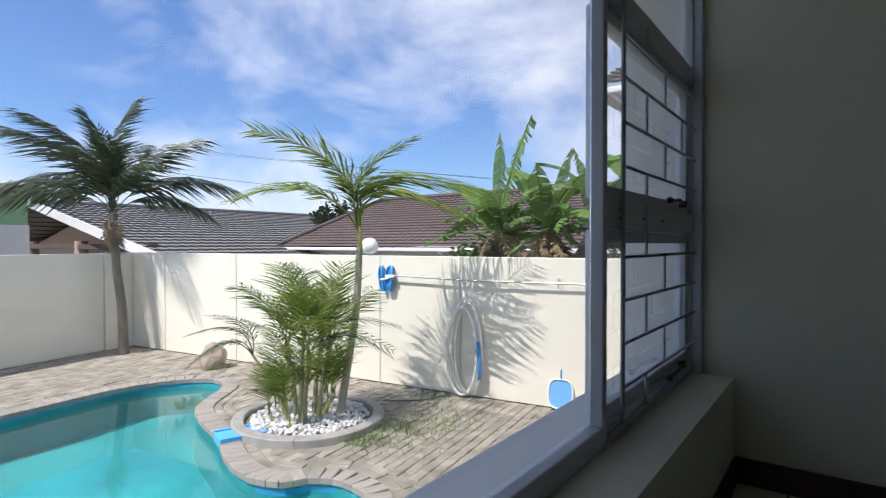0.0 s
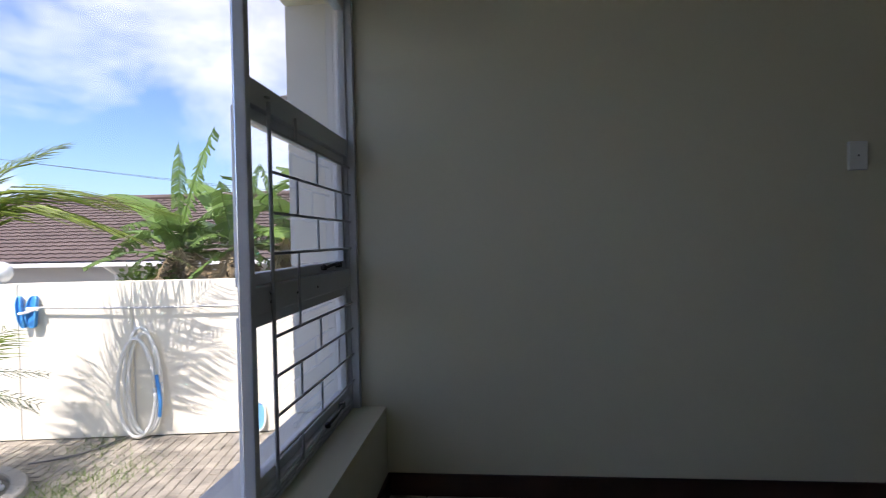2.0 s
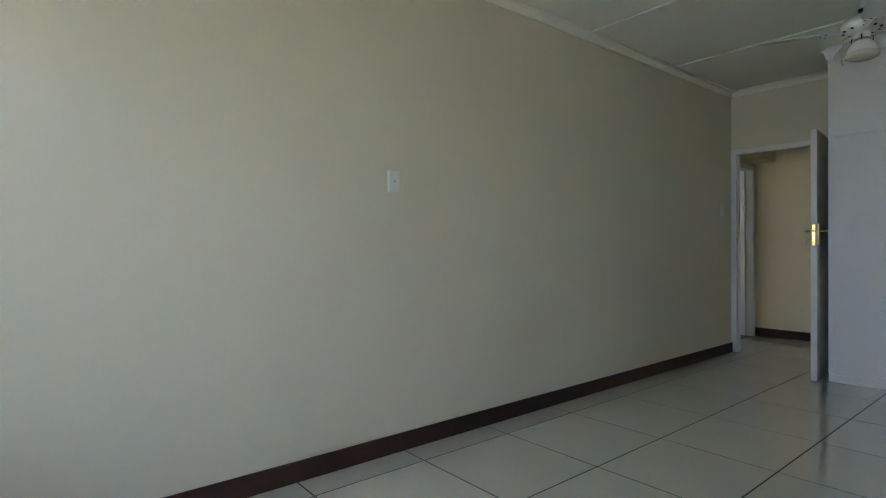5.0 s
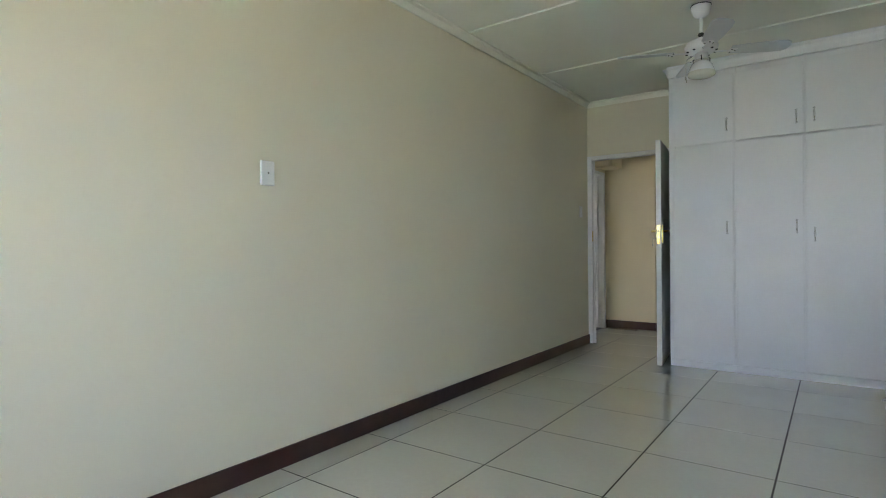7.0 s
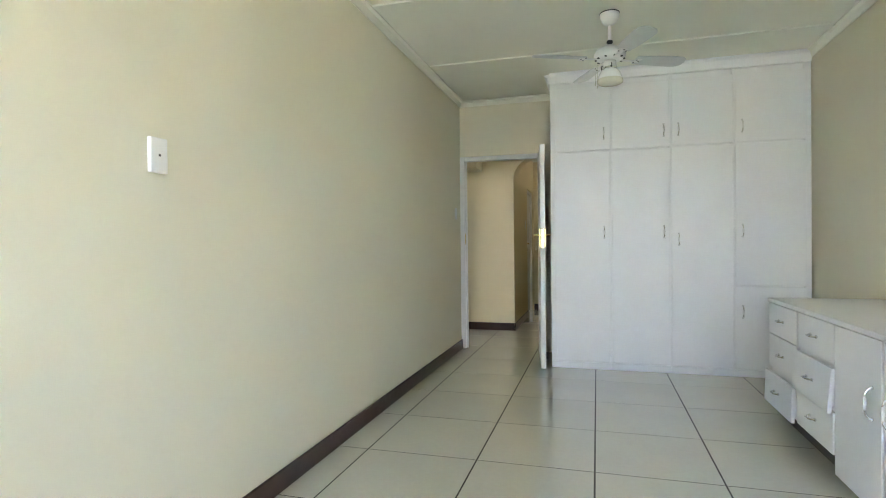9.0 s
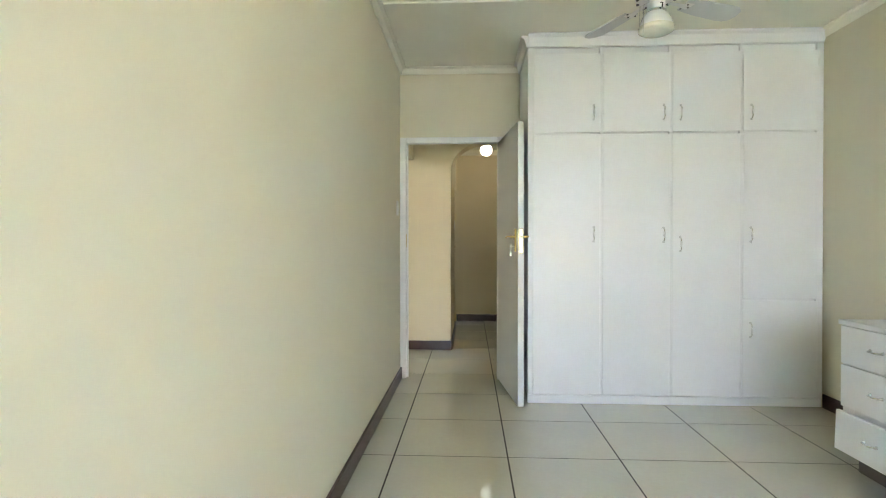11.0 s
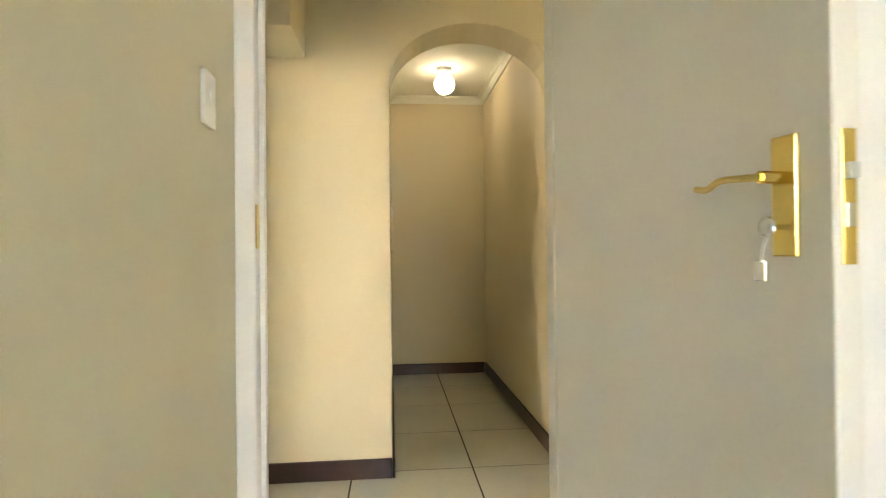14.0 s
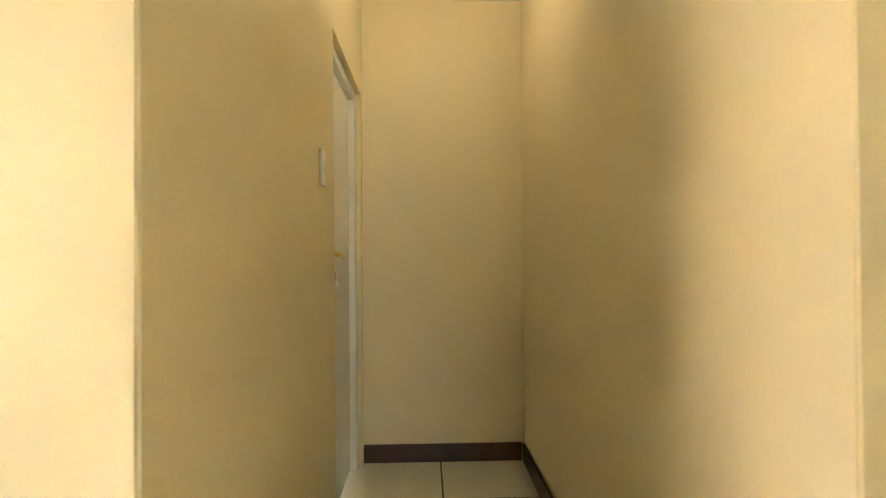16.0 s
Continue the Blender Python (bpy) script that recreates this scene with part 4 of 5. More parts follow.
def trunk(parent, points, r0, r1, mat, rings=True):
    path = spline(points, 10)
    n = len(path)
    radii = [(r0 + (r1 - r0) * k / (n - 1)) * (1 + (0.06 if rings and k % 2 else 0)) for k in range(n)]
    bm = bmesh.new()
    tube(bm, path, r0, 12, radii=radii)
    return part("trunk", bm, mat, parent)


rng = random.Random(4)
big = [frond_mesh("palm_frond", 2.45, 0.72, d, 58, DARK_FROND, s, 0.25, h, 1.25, 0.16, limp=1.0) for s, d, h in ((1, 0.40, 0.5), (2, 0.62, 0.7), (3, 0.80, 0.8))]
dead = frond_mesh("dead_frond", 1.0, 0.5, 0.3, 24, DRY_LEAF, 6, 0.3, 0.6, 1.2)
tall_palm = thing("palm_tree", "tall dark green feather palm in the paving", "palm tree", place=pose(-2.04, -16.5, GZ))
trunk(tall_palm, [(0.02, 0.05, -0.02), (0.0, -0.05, 0.8), (0.04, -0.18, 1.6), (0.05, -0.28, 2.6)], 0.085, 0.065, BARK)
for heading, lift, sc, kind in ((337, 52, 0.98, 1), (346, 64, 0.92, 1), (328, 26, 0.92, 2), (342, 16, 0.82, 2), (172, 84, 0.92, 0), (352, 80, 0.8, 0), (150, 54, 0.9, 1), (157, 30, 0.98, 2), (165, 16, 0.8, 2),
                                (67, 66, 0.72, 2), (48, 52, 0.75, 2), (86, 44, 0.75, 2), (60, 82, 0.7, 2), (247, 62, 0.85, 1), (266, 48, 0.85, 1), (230, 40, 0.85, 2), (205, 64, 0.8, 1), (300, 40, 0.8, 2)):
    add_frond(tall_palm, big[kind], (0.05, -0.28, 2.55), heading + rng.uniform(-6, 6), lift + 9, rng.uniform(-18, 18), sc)
for k in range(9):
    ob = add_frond(tall_palm, dead, (0.05, -0.27, 2.56 - 0.04 * k), k * 73, -66 + rng.uniform(-8, 8), rng.uniform(-20, 20), 0.42)
    ob.name = "dead_frond"

mid = [frond_mesh("palm_frond", 1.45, 0.52, d, 50, FROND, s, 0.2, h, 0.8, 0.2, l) for s, d, h, l in ((11, 0.85, 0.3, 0.0), (12, 1.65, 0.8, 0.6))]
planter_palm = thing("palm_tree", "slender young palm leaning out of the round bed", "palm tree", place=pose(-1.95, -10.62, GZ + 0.02))
trunk(planter_palm, [(0, 0, 0), (-0.10, 0.02, 0.55), (-0.17, 0.10, 1.25), (-0.18, 0.14, 1.95)], 0.05, 0.038, CANE)
bm = bmesh.new()
tube(bm, spline([(-0.18, 0.14, 1.9), (-0.18, 0.15, 2.0), (-0.17, 0.16, 2.2)], 5), 0.04, 10, radii=[0.045 - 0.003 * k for k in range(11)])
part("crownshaft", bm, YELLOW_STEM, planter_palm, "smooth yellow-green crownshaft")
for heading, lift, sc, kind in ((312, 70, 1.2, 0), (318, 40, 1.1, 0), (135, 86, 0.95, 0), (137, 64, 1.1, 1), (122, 50, 1.0, 1), (47, 76, 0.8, 1)):
    add_frond(planter_palm, mid[kind], (-0.17, 0.155, 2.12), heading, lift, rng.uniform(-15, 15), sc)

small = [frond_mesh("areca_frond", 1.1, 0.40, d, 26, FROND, s, 0.35, 0.3, 0.5, 0.24) for s, d in ((21, 0.45), (22, 0.8), (23, 0.3))]
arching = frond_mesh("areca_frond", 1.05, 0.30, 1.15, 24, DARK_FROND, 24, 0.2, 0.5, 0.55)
areca = thing("areca_palm", "bushy clumping palm with ringed canes in the pebble bed", "palm", place=pose(-1.60, -10.80, GZ + 0.02))


def areca_cane(foot, lean, tall, thick, mat):
    foot, lean = Vector((*foot, 0)), Vector((*lean, 0))
    path = spline([foot, foot + lean * 0.35 + Vector((0, 0, tall * 0.5)), foot + lean + Vector((0, 0, tall))], 9)
    bm = bmesh.new()
    tube(bm, path, thick, 9, radii=[thick * (1.15 - 0.03 * j) * (1.12 if j % 3 == 0 else 1.0) for j in range(len(path))])
    part("cane", bm, mat, areca)
    return path[-1]


# thick grey-green canes in the middle, each with a tuft of steep fronds
for k, (foot, lean, tall) in enumerate((((0.12, 0.06), (-0.02, 0.03), 0.98), ((0.05, -0.10), (0.06, -0.08), 0.80), ((-0.05, 0.16), (-0.05, 0.12), 0.86), ((0.16, 0.16), (0.02, 0.10), 0.62), ((-0.16, -0.05), (-0.12, 0.0), 0.9))):
    top = areca_cane(foot, lean, tall, 0.029, GREEN_CANE)
    for j in range(6):
        add_frond(areca, small[(k + j) % 3], top - Vector((0, 0, 0.03 * j)), k * 47 + j * 137.5, 88 - 7 * j + rng.uniform(-5, 5), rng.uniform(-30, 30), rng.uniform(0.72, 0.95))
# thin yellow suckers round them
for k in range(11):
    a = k * 2.4
    r = 0.16 + 0.16 * ((k * 0.37) % 1)
    foot = (r * math.cos(a), r * math.sin(a))
    top = areca_cane(foot, (0.10 * math.cos(a), 0.10 * math.sin(a)), 0.08 + 0.3 * ((k * 0.61) % 1), 0.012, YELLOW_STEM)
    for j in range(3):
        add_frond(areca, small[(k + j) % 3], top, math.degrees(a) + (j - 1) * 70, rng.uniform(74, 88), rng.uniform(-40, 40), rng.uniform(0.45, 0.68))
# a stem leaning out towards the pool's far end and arching fronds on the other side
top = areca_cane((0.12, -0.18), (0.20, -0.36), 0.72, 0.02, GREEN_CANE)
for heading, lift, sc in ((300, 50, 0.8), (315, 25, 0.7), (285, 70, 0.75), (350, 40, 0.6)):
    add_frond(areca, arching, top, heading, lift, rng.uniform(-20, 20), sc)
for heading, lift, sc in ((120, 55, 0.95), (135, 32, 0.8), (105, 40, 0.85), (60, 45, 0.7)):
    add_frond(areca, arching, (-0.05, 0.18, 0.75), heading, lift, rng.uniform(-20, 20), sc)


# ---- banana plants behind the wall ----
def banana_leaf(name, length, width, seed, mat, bend=1.0, torn=0.6, slant_back=-0.05):
    rng = random.Random(seed)
    bm = bmesh.new()

    def rib(s):
        return Vector((length * s * (1 - 0.15 * s), 0, length * bend * (0.25 * s - 0.62 * s * s)))
    tube(bm, [rib(k / 8) for k in range(9)], 0.01, 5, radii=[0.022 - 0.002 * k for k in range(9)])
    steps = 30
    for side in (1, -1):
        sag = 0.3
        for k in range(steps):
            if rng.random() < 0.12 * torn:
                continue
            s0, s1 = 0.16 + 0.84 * k / steps, 0.16 + 0.84 * (k + (1.0 if rng.random() > torn else 0.8)) / steps
            w0, w1 = (width * (math.sin(math.pi * min(0.98, 0.10 + 0.88 * s)) ** 0.6) for s in (s0, s1))
            sag = rng.uniform(0.1, 0.3 + torn) if rng.random() < torn * 1.5 else sag
            slant = Vector((-slant_back, 0, 0))
            rows = []
            for f in (0.0, 0.5, 1.0):
                drop = Vector((0, 0, 0.10 * f - sag * f * f * 0.5)) * width * 2
                rows.append((bm.verts.new(rib(s0) + Vector((0, side * w0 * f * (1 - 0.25 * sag * f), 0)) + drop + slant * f), bm.verts.new(rib(s1) + Vector((0, side * w1 * f * (1 - 0.25 * sag * f), 0)) + drop + slant * f)))
            for (a, b), (c, d) in zip(rows, rows[1:]):
                bm.faces.new((a, b, d, c))
    mesh = bpy.data.meshes.new(name)
    bm.to_mesh(mesh)
    bm.free()
    mesh.materials.append(mat)
    return mesh


leaves = [banana_leaf("banana_leaf", 1.75, 0.21, s, BANANA, 0.9, t, 0.04) for s, t in ((31, 0.12), (32, 0.3), (33, 0.2))]
upright_leaf = banana_leaf("banana_leaf", 2.1, 0.14, 35, BANANA, 0.16, 0.6, 0.09)
torn_leaf = banana_leaf("banana_leaf", 1.5, 0.17, 36, BANANA, 1.1, 0.5, 0.04)
dry = banana_leaf("dry_leaf", 1.1, 0.13, 41, DRY_LEAF, 0.7, 0.9)


def banana_plant(at, height, seed, upright, spread, thatch):
    rng = random.Random(seed)
    plant = thing("banana_plant", "banana plant with torn green leaves behind the wall", "banana plant", "banana plants behind the wall", place=pose(*at, GZ))
    bm = bmesh.new()
    tube(bm, spline([(0, 0, 0), (0.05, 0.05, height * 0.5), (0.02, 0.1, height)], 6), 0.1, 10, radii=[0.13 - 0.006 * k for k in range(13)])
    part("stem", bm, YELLOW_STEM, plant)

    def hang(name, mesh, z, heading, lift, roll, sc):
        ob = new(name, mesh)
        ob.parent = plant
        ob.matrix_local = pose(0.02, 0.1, z, 0, 0, heading) @ pose(0, 0, 0, roll, -lift, 0) @ Matrix.Diagonal((sc, sc, sc, 1))
    for heading, lift, sc in upright:
        hang("leaf", upright_leaf, height - 0.1, heading, lift, rng.uniform(60, 120), sc)
    for k, (heading, lift, sc) in enumerate(spread):
        hang("leaf", leaves[k % 3], height - 0.12 - 0.03 * k, heading, lift, rng.uniform(-30, 30), sc)
    for k in range(4):
        hang("leaf", torn_leaf, height - 0.2 - 0.04 * k, k * 61 + rng.uniform(-20, 20), rng.uniform(10, 60), rng.uniform(-30, 30), rng.uniform(0.6, 0.85))
    for k in range(thatch):
        hang("dry_leaf", dry, height - 0.05 - 0.02 * k, k * 50 + rng.uniform(-20, 20), rng.uniform(-80, -30), rng.uniform(-60, 60), rng.uniform(0.6, 1.0))
    return plant


banana_plant((-4.5, -10.1), 2.38, 51, ((80, 72, 0.92), (130, 88, 0.78)), ((262, 50, 0.95), (250, 15, 0.8), (270, -10, 0.7), (255, 30, 0.8), (70, 48, 0.9), (100, 15, 0.8), (180, 40, 0.9), (10, 60, 0.7), (320, 20, 0.7)), 26)
banana_plant((-4.6, -9.35), 2.42, 52, ((90, 70, 0.6),), ((255, 60, 0.9), (290, 25, 0.8), (80, 58, 0.95), (60, 22, 0.85), (110, 2, 0.8), (5, 62, 0.8), (200, 40, 0.8), (270, 5, 0.8), (40, 40, 0.8)), 20)
banana_plant((-4.75, -8.7), 2.45, 53, ((250, 70, 0.6),), ((240, 58, 0.95), (275, 25, 0.85), (75, 60, 0.95), (110, 25, 0.9), (15, 50, 0.8), (300, 5, 0.8), (180, 30, 0.8), (70, 5, 0.8)), 16)
banana_plant((-5.2, -8.1), 2.55, 54, ((80, 80, 0.65),), ((255, 60, 1.0), (280, 35, 0.9), (70, 50, 0.95), (100, 15, 0.9), (0, 60, 0.8), (330, 20, 0.8), (265, 0, 0.8)), 10)


def leafy_bush(at, size, count, seed, mat, label, name="shrub", leaf=0.09):
    rng = random.Random(seed)
    bush = thing(name, label, "shrub", place=pose(*at, GZ))
    bm = bmesh.new()
    tube(bm, [(0, 0, 0), (0.03, 0.02, size[2] * 0.7)], 0.04, 7)
    part("stem", bm, BARK, bush)
    bm = bmesh.new()
    for _ in range(count):
        u, v, r = rng.uniform(0, 2 * math.pi), rng.uniform(-0.5, 1), rng.uniform(0.6, 1.05)
        p = Vector((size[0] * r * math.cos(u) * math.sqrt(1 - v * v * 0.9), size[1] * r * math.sin(u) * math.sqrt(1 - v * v * 0.9), size[2] * (0.62 + 0.38 * v * r)))
        way = Vector((rng.uniform(-1, 1), rng.uniform(-1, 1), rng.uniform(-0.6, 1))).normalized() * leaf
        side = way.orthogonal().normalized() * leaf * 0.36
        a, b, c, d = (bm.verts.new(q) for q in (p, p + way * 0.5 + side, p + way, p + way * 0.5 - side))
        bm.faces.new((a, b, c, d))
    part("foliage", bm, mat, bush)
    return bush


leafy_bush((-4.2, -10.25), (0.35, 0.5, 2.05), 1100, 61, GRASS, "small green leafed shrub behind the wall")
leafy_bush((-16.4, -26.7), (1.4, 1.4, 4.1), 1800, 62, DARK_FROND, "dark green tree between the roofs", "tree", 0.22)


# ---- things in the garden ----
def planter_bed():
    bed = thing("planter_bed", "round bed with a low worn concrete kerb", "planter", place=pose(PLANTER.x, PLANTER.y, GZ))
    bm = bmesh.new()
    lathe(bm, [(0.0, 0.03), (PLANTER_R - 0.09, 0.03), (PLANTER_R - 0.09, -0.04), (0, -0.04)], 40)
    part("soil", bm, SAND, bed)
    profile = [(-0.09, -0.05), (-0.09, 0.065), (-0.078, 0.08), (0.03, 0.078), (0.045, 0.066), (0.05, -0.03)]
    n, steps = 9, 6
    for k in range(n):
        bm = bmesh.new()
        rings = []
        for j in range(steps + 1):
            a = 2 * math.pi * (k + 0.004 + 0.992 * j / steps) / n
            wob = 0.004 * math.sin(5 * a) + 0.003 * math.sin(11 * a)
            rings.append([bm.verts.new(((PLANTER_R + r + wob) * math.cos(a), (PLANTER_R + r + wob) * math.sin(a), z + (wob if z > 0 else 0))) for r, z in profile])
        for a, b in zip(rings, rings[1:]):
            for q in range(len(profile) - 1):
                bm.faces.new((a[q], a[q + 1], b[q + 1], b[q]))
        bm.faces.new(rings[0])
        bm.faces.new(rings[-1][::-1])
        part("kerb_segment", bm, KERB, bed)
    return bed


planter_bed()
bm = bmesh.new()
rng = random.Random(71)
for k in range(950):
    r, a = (PLANTER_R - 0.15) * math.sqrt(rng.random()), rng.uniform(0, 2 * math.pi)
    size = rng.uniform(0.013, 0.031)
    m = Matrix.LocRotScale((PLANTER.x + r * math.cos(a), PLANTER.y + r * math.sin(a), GZ + 0.035 + rng.uniform(0, 0.03)), Euler((rng.random(), rng.random(), rng.uniform(0, 6))), (size * 1.3, size, size * 0.7))
    bmesh.ops.create_icosphere(bm, subdivisions=1, radius=1, matrix=m)
tagged(link_mesh("white_pebbles", bm, PEBBLE), "white river pebbles heaped in the round bed", "pebbles", kind="stuff")

bm = bmesh.new()
bmesh.ops.create_icosphere(bm, subdivisions=3, radius=1)
for v in bm.verts:
    v.co *= 1 + 0.22 * noise.noise(v.co * 1.3) + 0.08 * noise.noise(v.co * 3.7)
    v.co = Vector((v.co.x * 0.20, v.co.y * 0.20, max(v.co.z, -0.6) * 0.26))
rock = link_mesh("boulder", bm, ROCK)
rock.matrix_world = pose(-2.42, -14.15, GZ + 0.14, 0, 0, 30)
tagged(rock, "rounded tan boulder lying on the paving", "rock")


def tuft(at, seed, count, size):
    rng = random.Random(seed)
    bm = bmesh.new()
    for _ in range(count):
        p = Vector((rng.gauss(0, size), rng.gauss(0, size), 0))
        tip = p + Vector((rng.uniform(-0.07, 0.07), rng.uniform(-0.07, 0.07), rng.uniform(0.04, 0.12)))
        side = Vector((rng.uniform(-1, 1), rng.uniform(-1, 1), 0)).normalized() * 0.004
        bm.faces.new([bm.verts.new(q) for q in (p - side, p + side, tip)])
    ob = link_mesh("grass_tuft", bm, GRASS)
    ob.matrix_world = pose(*at, GZ - 0.01)
    return tagged(ob, "green weeds growing between the pavers", "grass", kind="stuff")


tuft((-1.55, -9.85), 81, 260, 0.13)
tuft((-2.05, -9.95), 82, 160, 0.16)
tuft((-1.15, -12.5), 83, 120, 0.12)
tuft((-2.5, -9.6), 84, 300, 0.28)
tuft((-1.9, -9.6), 85, 260, 0.25)
tuft((-3.2, -10.2), 86, 160, 0.2)
tuft((-2.35, -14.0), 87, 160, 0.12)

# pool tools on the wall, in the wall's own space (y along it)
def on_wall(name, label, category):
    return thing(name, label, category, place=garden)


brush = on_wall("pool_brush", "blue-headed pool brush on a long pole hung along the wall", "pool brush")
bm = bmesh.new()
tube(bm, [(0.07, 6.20, 1.565), (0.075, 7.5, 1.53), (0.07, 8.92, 1.535)], 0.013, 8)
part("pole", bm, ALUMINIUM, brush)
for dy, tilt, width in ((-0.075, 7, 0.030), (0.055, -5, 0.052)):
    bm = bmesh.new()
    rim = [(0.02 * math.cos(2 * a), width * math.copysign(abs(math.cos(a)) ** 0.7, math.cos(a)), 0.185 * math.copysign(abs(math.sin(a)) ** 0.75, math.sin(a))) for a in [k * math.pi / 12 for k in range(24)]]
    slab(bm, rim, (0.05, 0, 0))
    pad = part("bristle_pad", bm, BLUE_PLASTIC, brush, "blue plastic brush pad")
    pad.matrix_local = pose(0.035, 6.10 + dy, 1.515, tilt, 0, 0)
    bm = bmesh.new()
    tube(bm, rim + rim[:1], 0.007, 6)
    part("pad_rim", bm, SKY_BLUE, pad, "paler blue moulded rim").matrix_local = pose(0.052, 0, 0)
bm = bmesh.new()
tube(bm, [(0.10, 6.02, 1.50), (0.11, 6.12, 1.515), (0.10, 6.25, 1.56)], 0.016, 8)
box(bm, 0.085, 0.115, 6.11, 6.24, 1.53, 1.575, bevel=0.008)
part("swivel", bm, PLASTIC, brush, "white plastic swivel")
bm = bmesh.new()
tube(bm, [(0.0, 8.6, 1.58), (0.06, 8.6, 1.60), (0.075, 8.6, 1.52), (0.05, 8.6, 1.47)], 0.008, 6)
part("wall_hook", bm, ALUMINIUM, brush)

hose = on_wall("pool_hose", "white ribbed pool hose coiled against the wall", "hose")
for k, (cy, half, top, low) in enumerate(((7.36, 0.20, 1.30, 0.02), (7.41, 0.19, 1.24, 0.06), (7.33, 0.21, 1.18, 0.03))):
    pts = [(0.06 + 0.035 * k, cy + half * math.cos(a) * (1 - 0.12 * math.sin(a)), (top + low) / 2 + (top - low) / 2 * math.sin(a)) for a in [j * math.pi / 14 for j in range(29)]]
    bm = bmesh.new()
    tube(bm, pts, 0.02, 8, radii=[0.02 + (0.0015 if j % 2 else 0) for j in range(29)])
    part("coil", bm, HOSE, hose, smooth=True)
bm = bmesh.new()
tube(bm, spline([(0.13, 7.56, 0.75), (0.14, 7.60, 0.45), (0.12, 7.58, 0.26)], 5), 0.021, 8)
part("cuff", bm, BLUE_PLASTIC, hose, "blue hose cuff")
# thin end coloured dark grey to draw the shadow line on the ground
bm = bmesh.new()
tube(bm, spline([(0.06, 7.2, 0.025), (0.5, 7.0, 0.025), (0.7, 6.75, 0.022), (0.78, 6.55, 0.022)], 6), 0.011, 8)
part("loose_end", bm, GREY_ROOF, hose, "loose end, coloured grey as a thin shadow line")

net = thing("leaf_skimmer", "blue pool leaf skimmer net leaning on the wall", "skimmer net", place=garden @ pose(0.06, 8.62, 0.0, 0, -8, 0))
rim = [(0, 0.15 * math.copysign(abs(math.cos(a)) ** 0.6, math.cos(a)), 0.19 + 0.175 * math.copysign(abs(math.sin(a)) ** 0.7, math.sin(a))) for a in [j * math.pi / 12 for j in range(25)]]
bm = bmesh.new()
tube(bm, rim, 0.011, 7)
part("rim", bm, PLASTIC, net)
bm = bmesh.new()
slab(bm, [(-0.012, p[1] * 0.95, 0.19 + (p[2] - 0.19) * 0.95) for p in rim[:-1]], (0.006, 0, 0))
part("net", bm, MESH_BLUE, net, "pale blue mesh")
bm = bmesh.new()
tube(bm, [(0, 0, 0.35), (0, 0.0, 0.49)], 0.012, 7)
part("socket", bm, BLUE_PLASTIC, net)

globe = thing("garden_lamp", "white globe lamp standing on the garden wall", "garden lamp", place=garden @ pose(-0.08, 5.70, 1.84))
bm = bmesh.new()
lathe(bm, [(0, 0), (0.055, 0), (0.055, 0.012), (0.04, 0.03), (0, 0.03)], 20)
part("base", bm, REVEAL, globe)
bm = bmesh.new()
lathe(bm, [(0.13 * math.sin(math.pi * k / 16), 0.135 + 0.13 * math.cos(math.pi * k / 16)) for k in range(17)], 28)
part("globe", bm, PORCELAIN, globe, "opal white globe", smooth=True)

# ---- neighbouring houses ----
def tiled_slope(a, b, up, rows, cols, thick=0.05):
    """A roof slope of overlapping wavy tiles: eave from a to b, rising along up."""
    a, b, up = Vector(a), Vector(b), Vector(up)
    along = b - a
    normal = along.cross(up).normalized()
    if normal.z < 0:
        normal = -normal
    verts, faces = [], []
    for r in range(rows):
        for edge in (0, 1):
            s = (r + edge) / rows
            lift = thick * (1 - edge) + 0.004
            for c in range(cols * 4 + 1):
                wave = 0.022 * (1, 0.55, -0.2, 0.55)[c % 4]
                verts.append(a + along * (c / (cols * 4)) + up * s + normal * (lift + wave))
        base = r * 2 * (cols * 4 + 1)
        for c in range(cols * 4):
            faces.append((base + c, base + c + 1, base + cols * 4 + 1 + c + 1, base + cols * 4 + 1 + c))
        if r:
            prev = base - (cols * 4 + 1)
            for c in range(cols * 4):
                faces.append((prev + c, prev + c + 1, base + c + 1, base + c))
    mesh = bpy.data.meshes.new("roof")
    mesh.from_pydata(verts, [], faces)
    return mesh


def clip_mesh(ob, *planes):
    bm = bmesh.new()
    bm.from_mesh(ob.data)
    for co, no in planes:
        bmesh.ops.bisect_plane(bm, geom=list(bm.verts) + list(bm.edges) + list(bm.faces), plane_co=co, plane_no=no, clear_outer=True)
    bm.to_mesh(ob.data)
    bm.free()


def roof_part(parent, mesh, mat, label=""):
    mesh.materials.append(mat)
    ob = new("roof", mesh)
    ob.parent = parent
    if label:
        ob["label"] = label
    return ob


house = thing("house", "pink house with a grey tiled gable roof and white bargeboard", "house")
gx, ry, rz, ey, ez = -4.4, -30.0, 2.42, -19.8, 0.51
roof_part(house, tiled_slope((-30, ey, ez), (gx, ey, ez), (0, ry - ey, rz - ez), 20, 85), GREY_ROOF, "grey interlocking roof tiles")
roof_part(house, tiled_slope((-30, 2 * ry - ey, ez), (gx, 2 * ry - ey, ez), (0, ey - ry, rz - ez), 12, 30), GREY_ROOF)
bm = bmesh.new()
for s in (1, -1):
    y_e = ry + s * (ey - ry)
    slab(bm, [(gx + 0.02, y_e + s * 0.25, ez - 0.22), (gx + 0.02, ry, rz - 0.14), (gx + 0.02, ry, rz + 0.14), (gx + 0.02, y_e + s * 0.25, ez + 0.06)], (0.06, 0, 0))
part("bargeboard", bm, TRIM, house, "white bargeboard")
bm = bmesh.new()
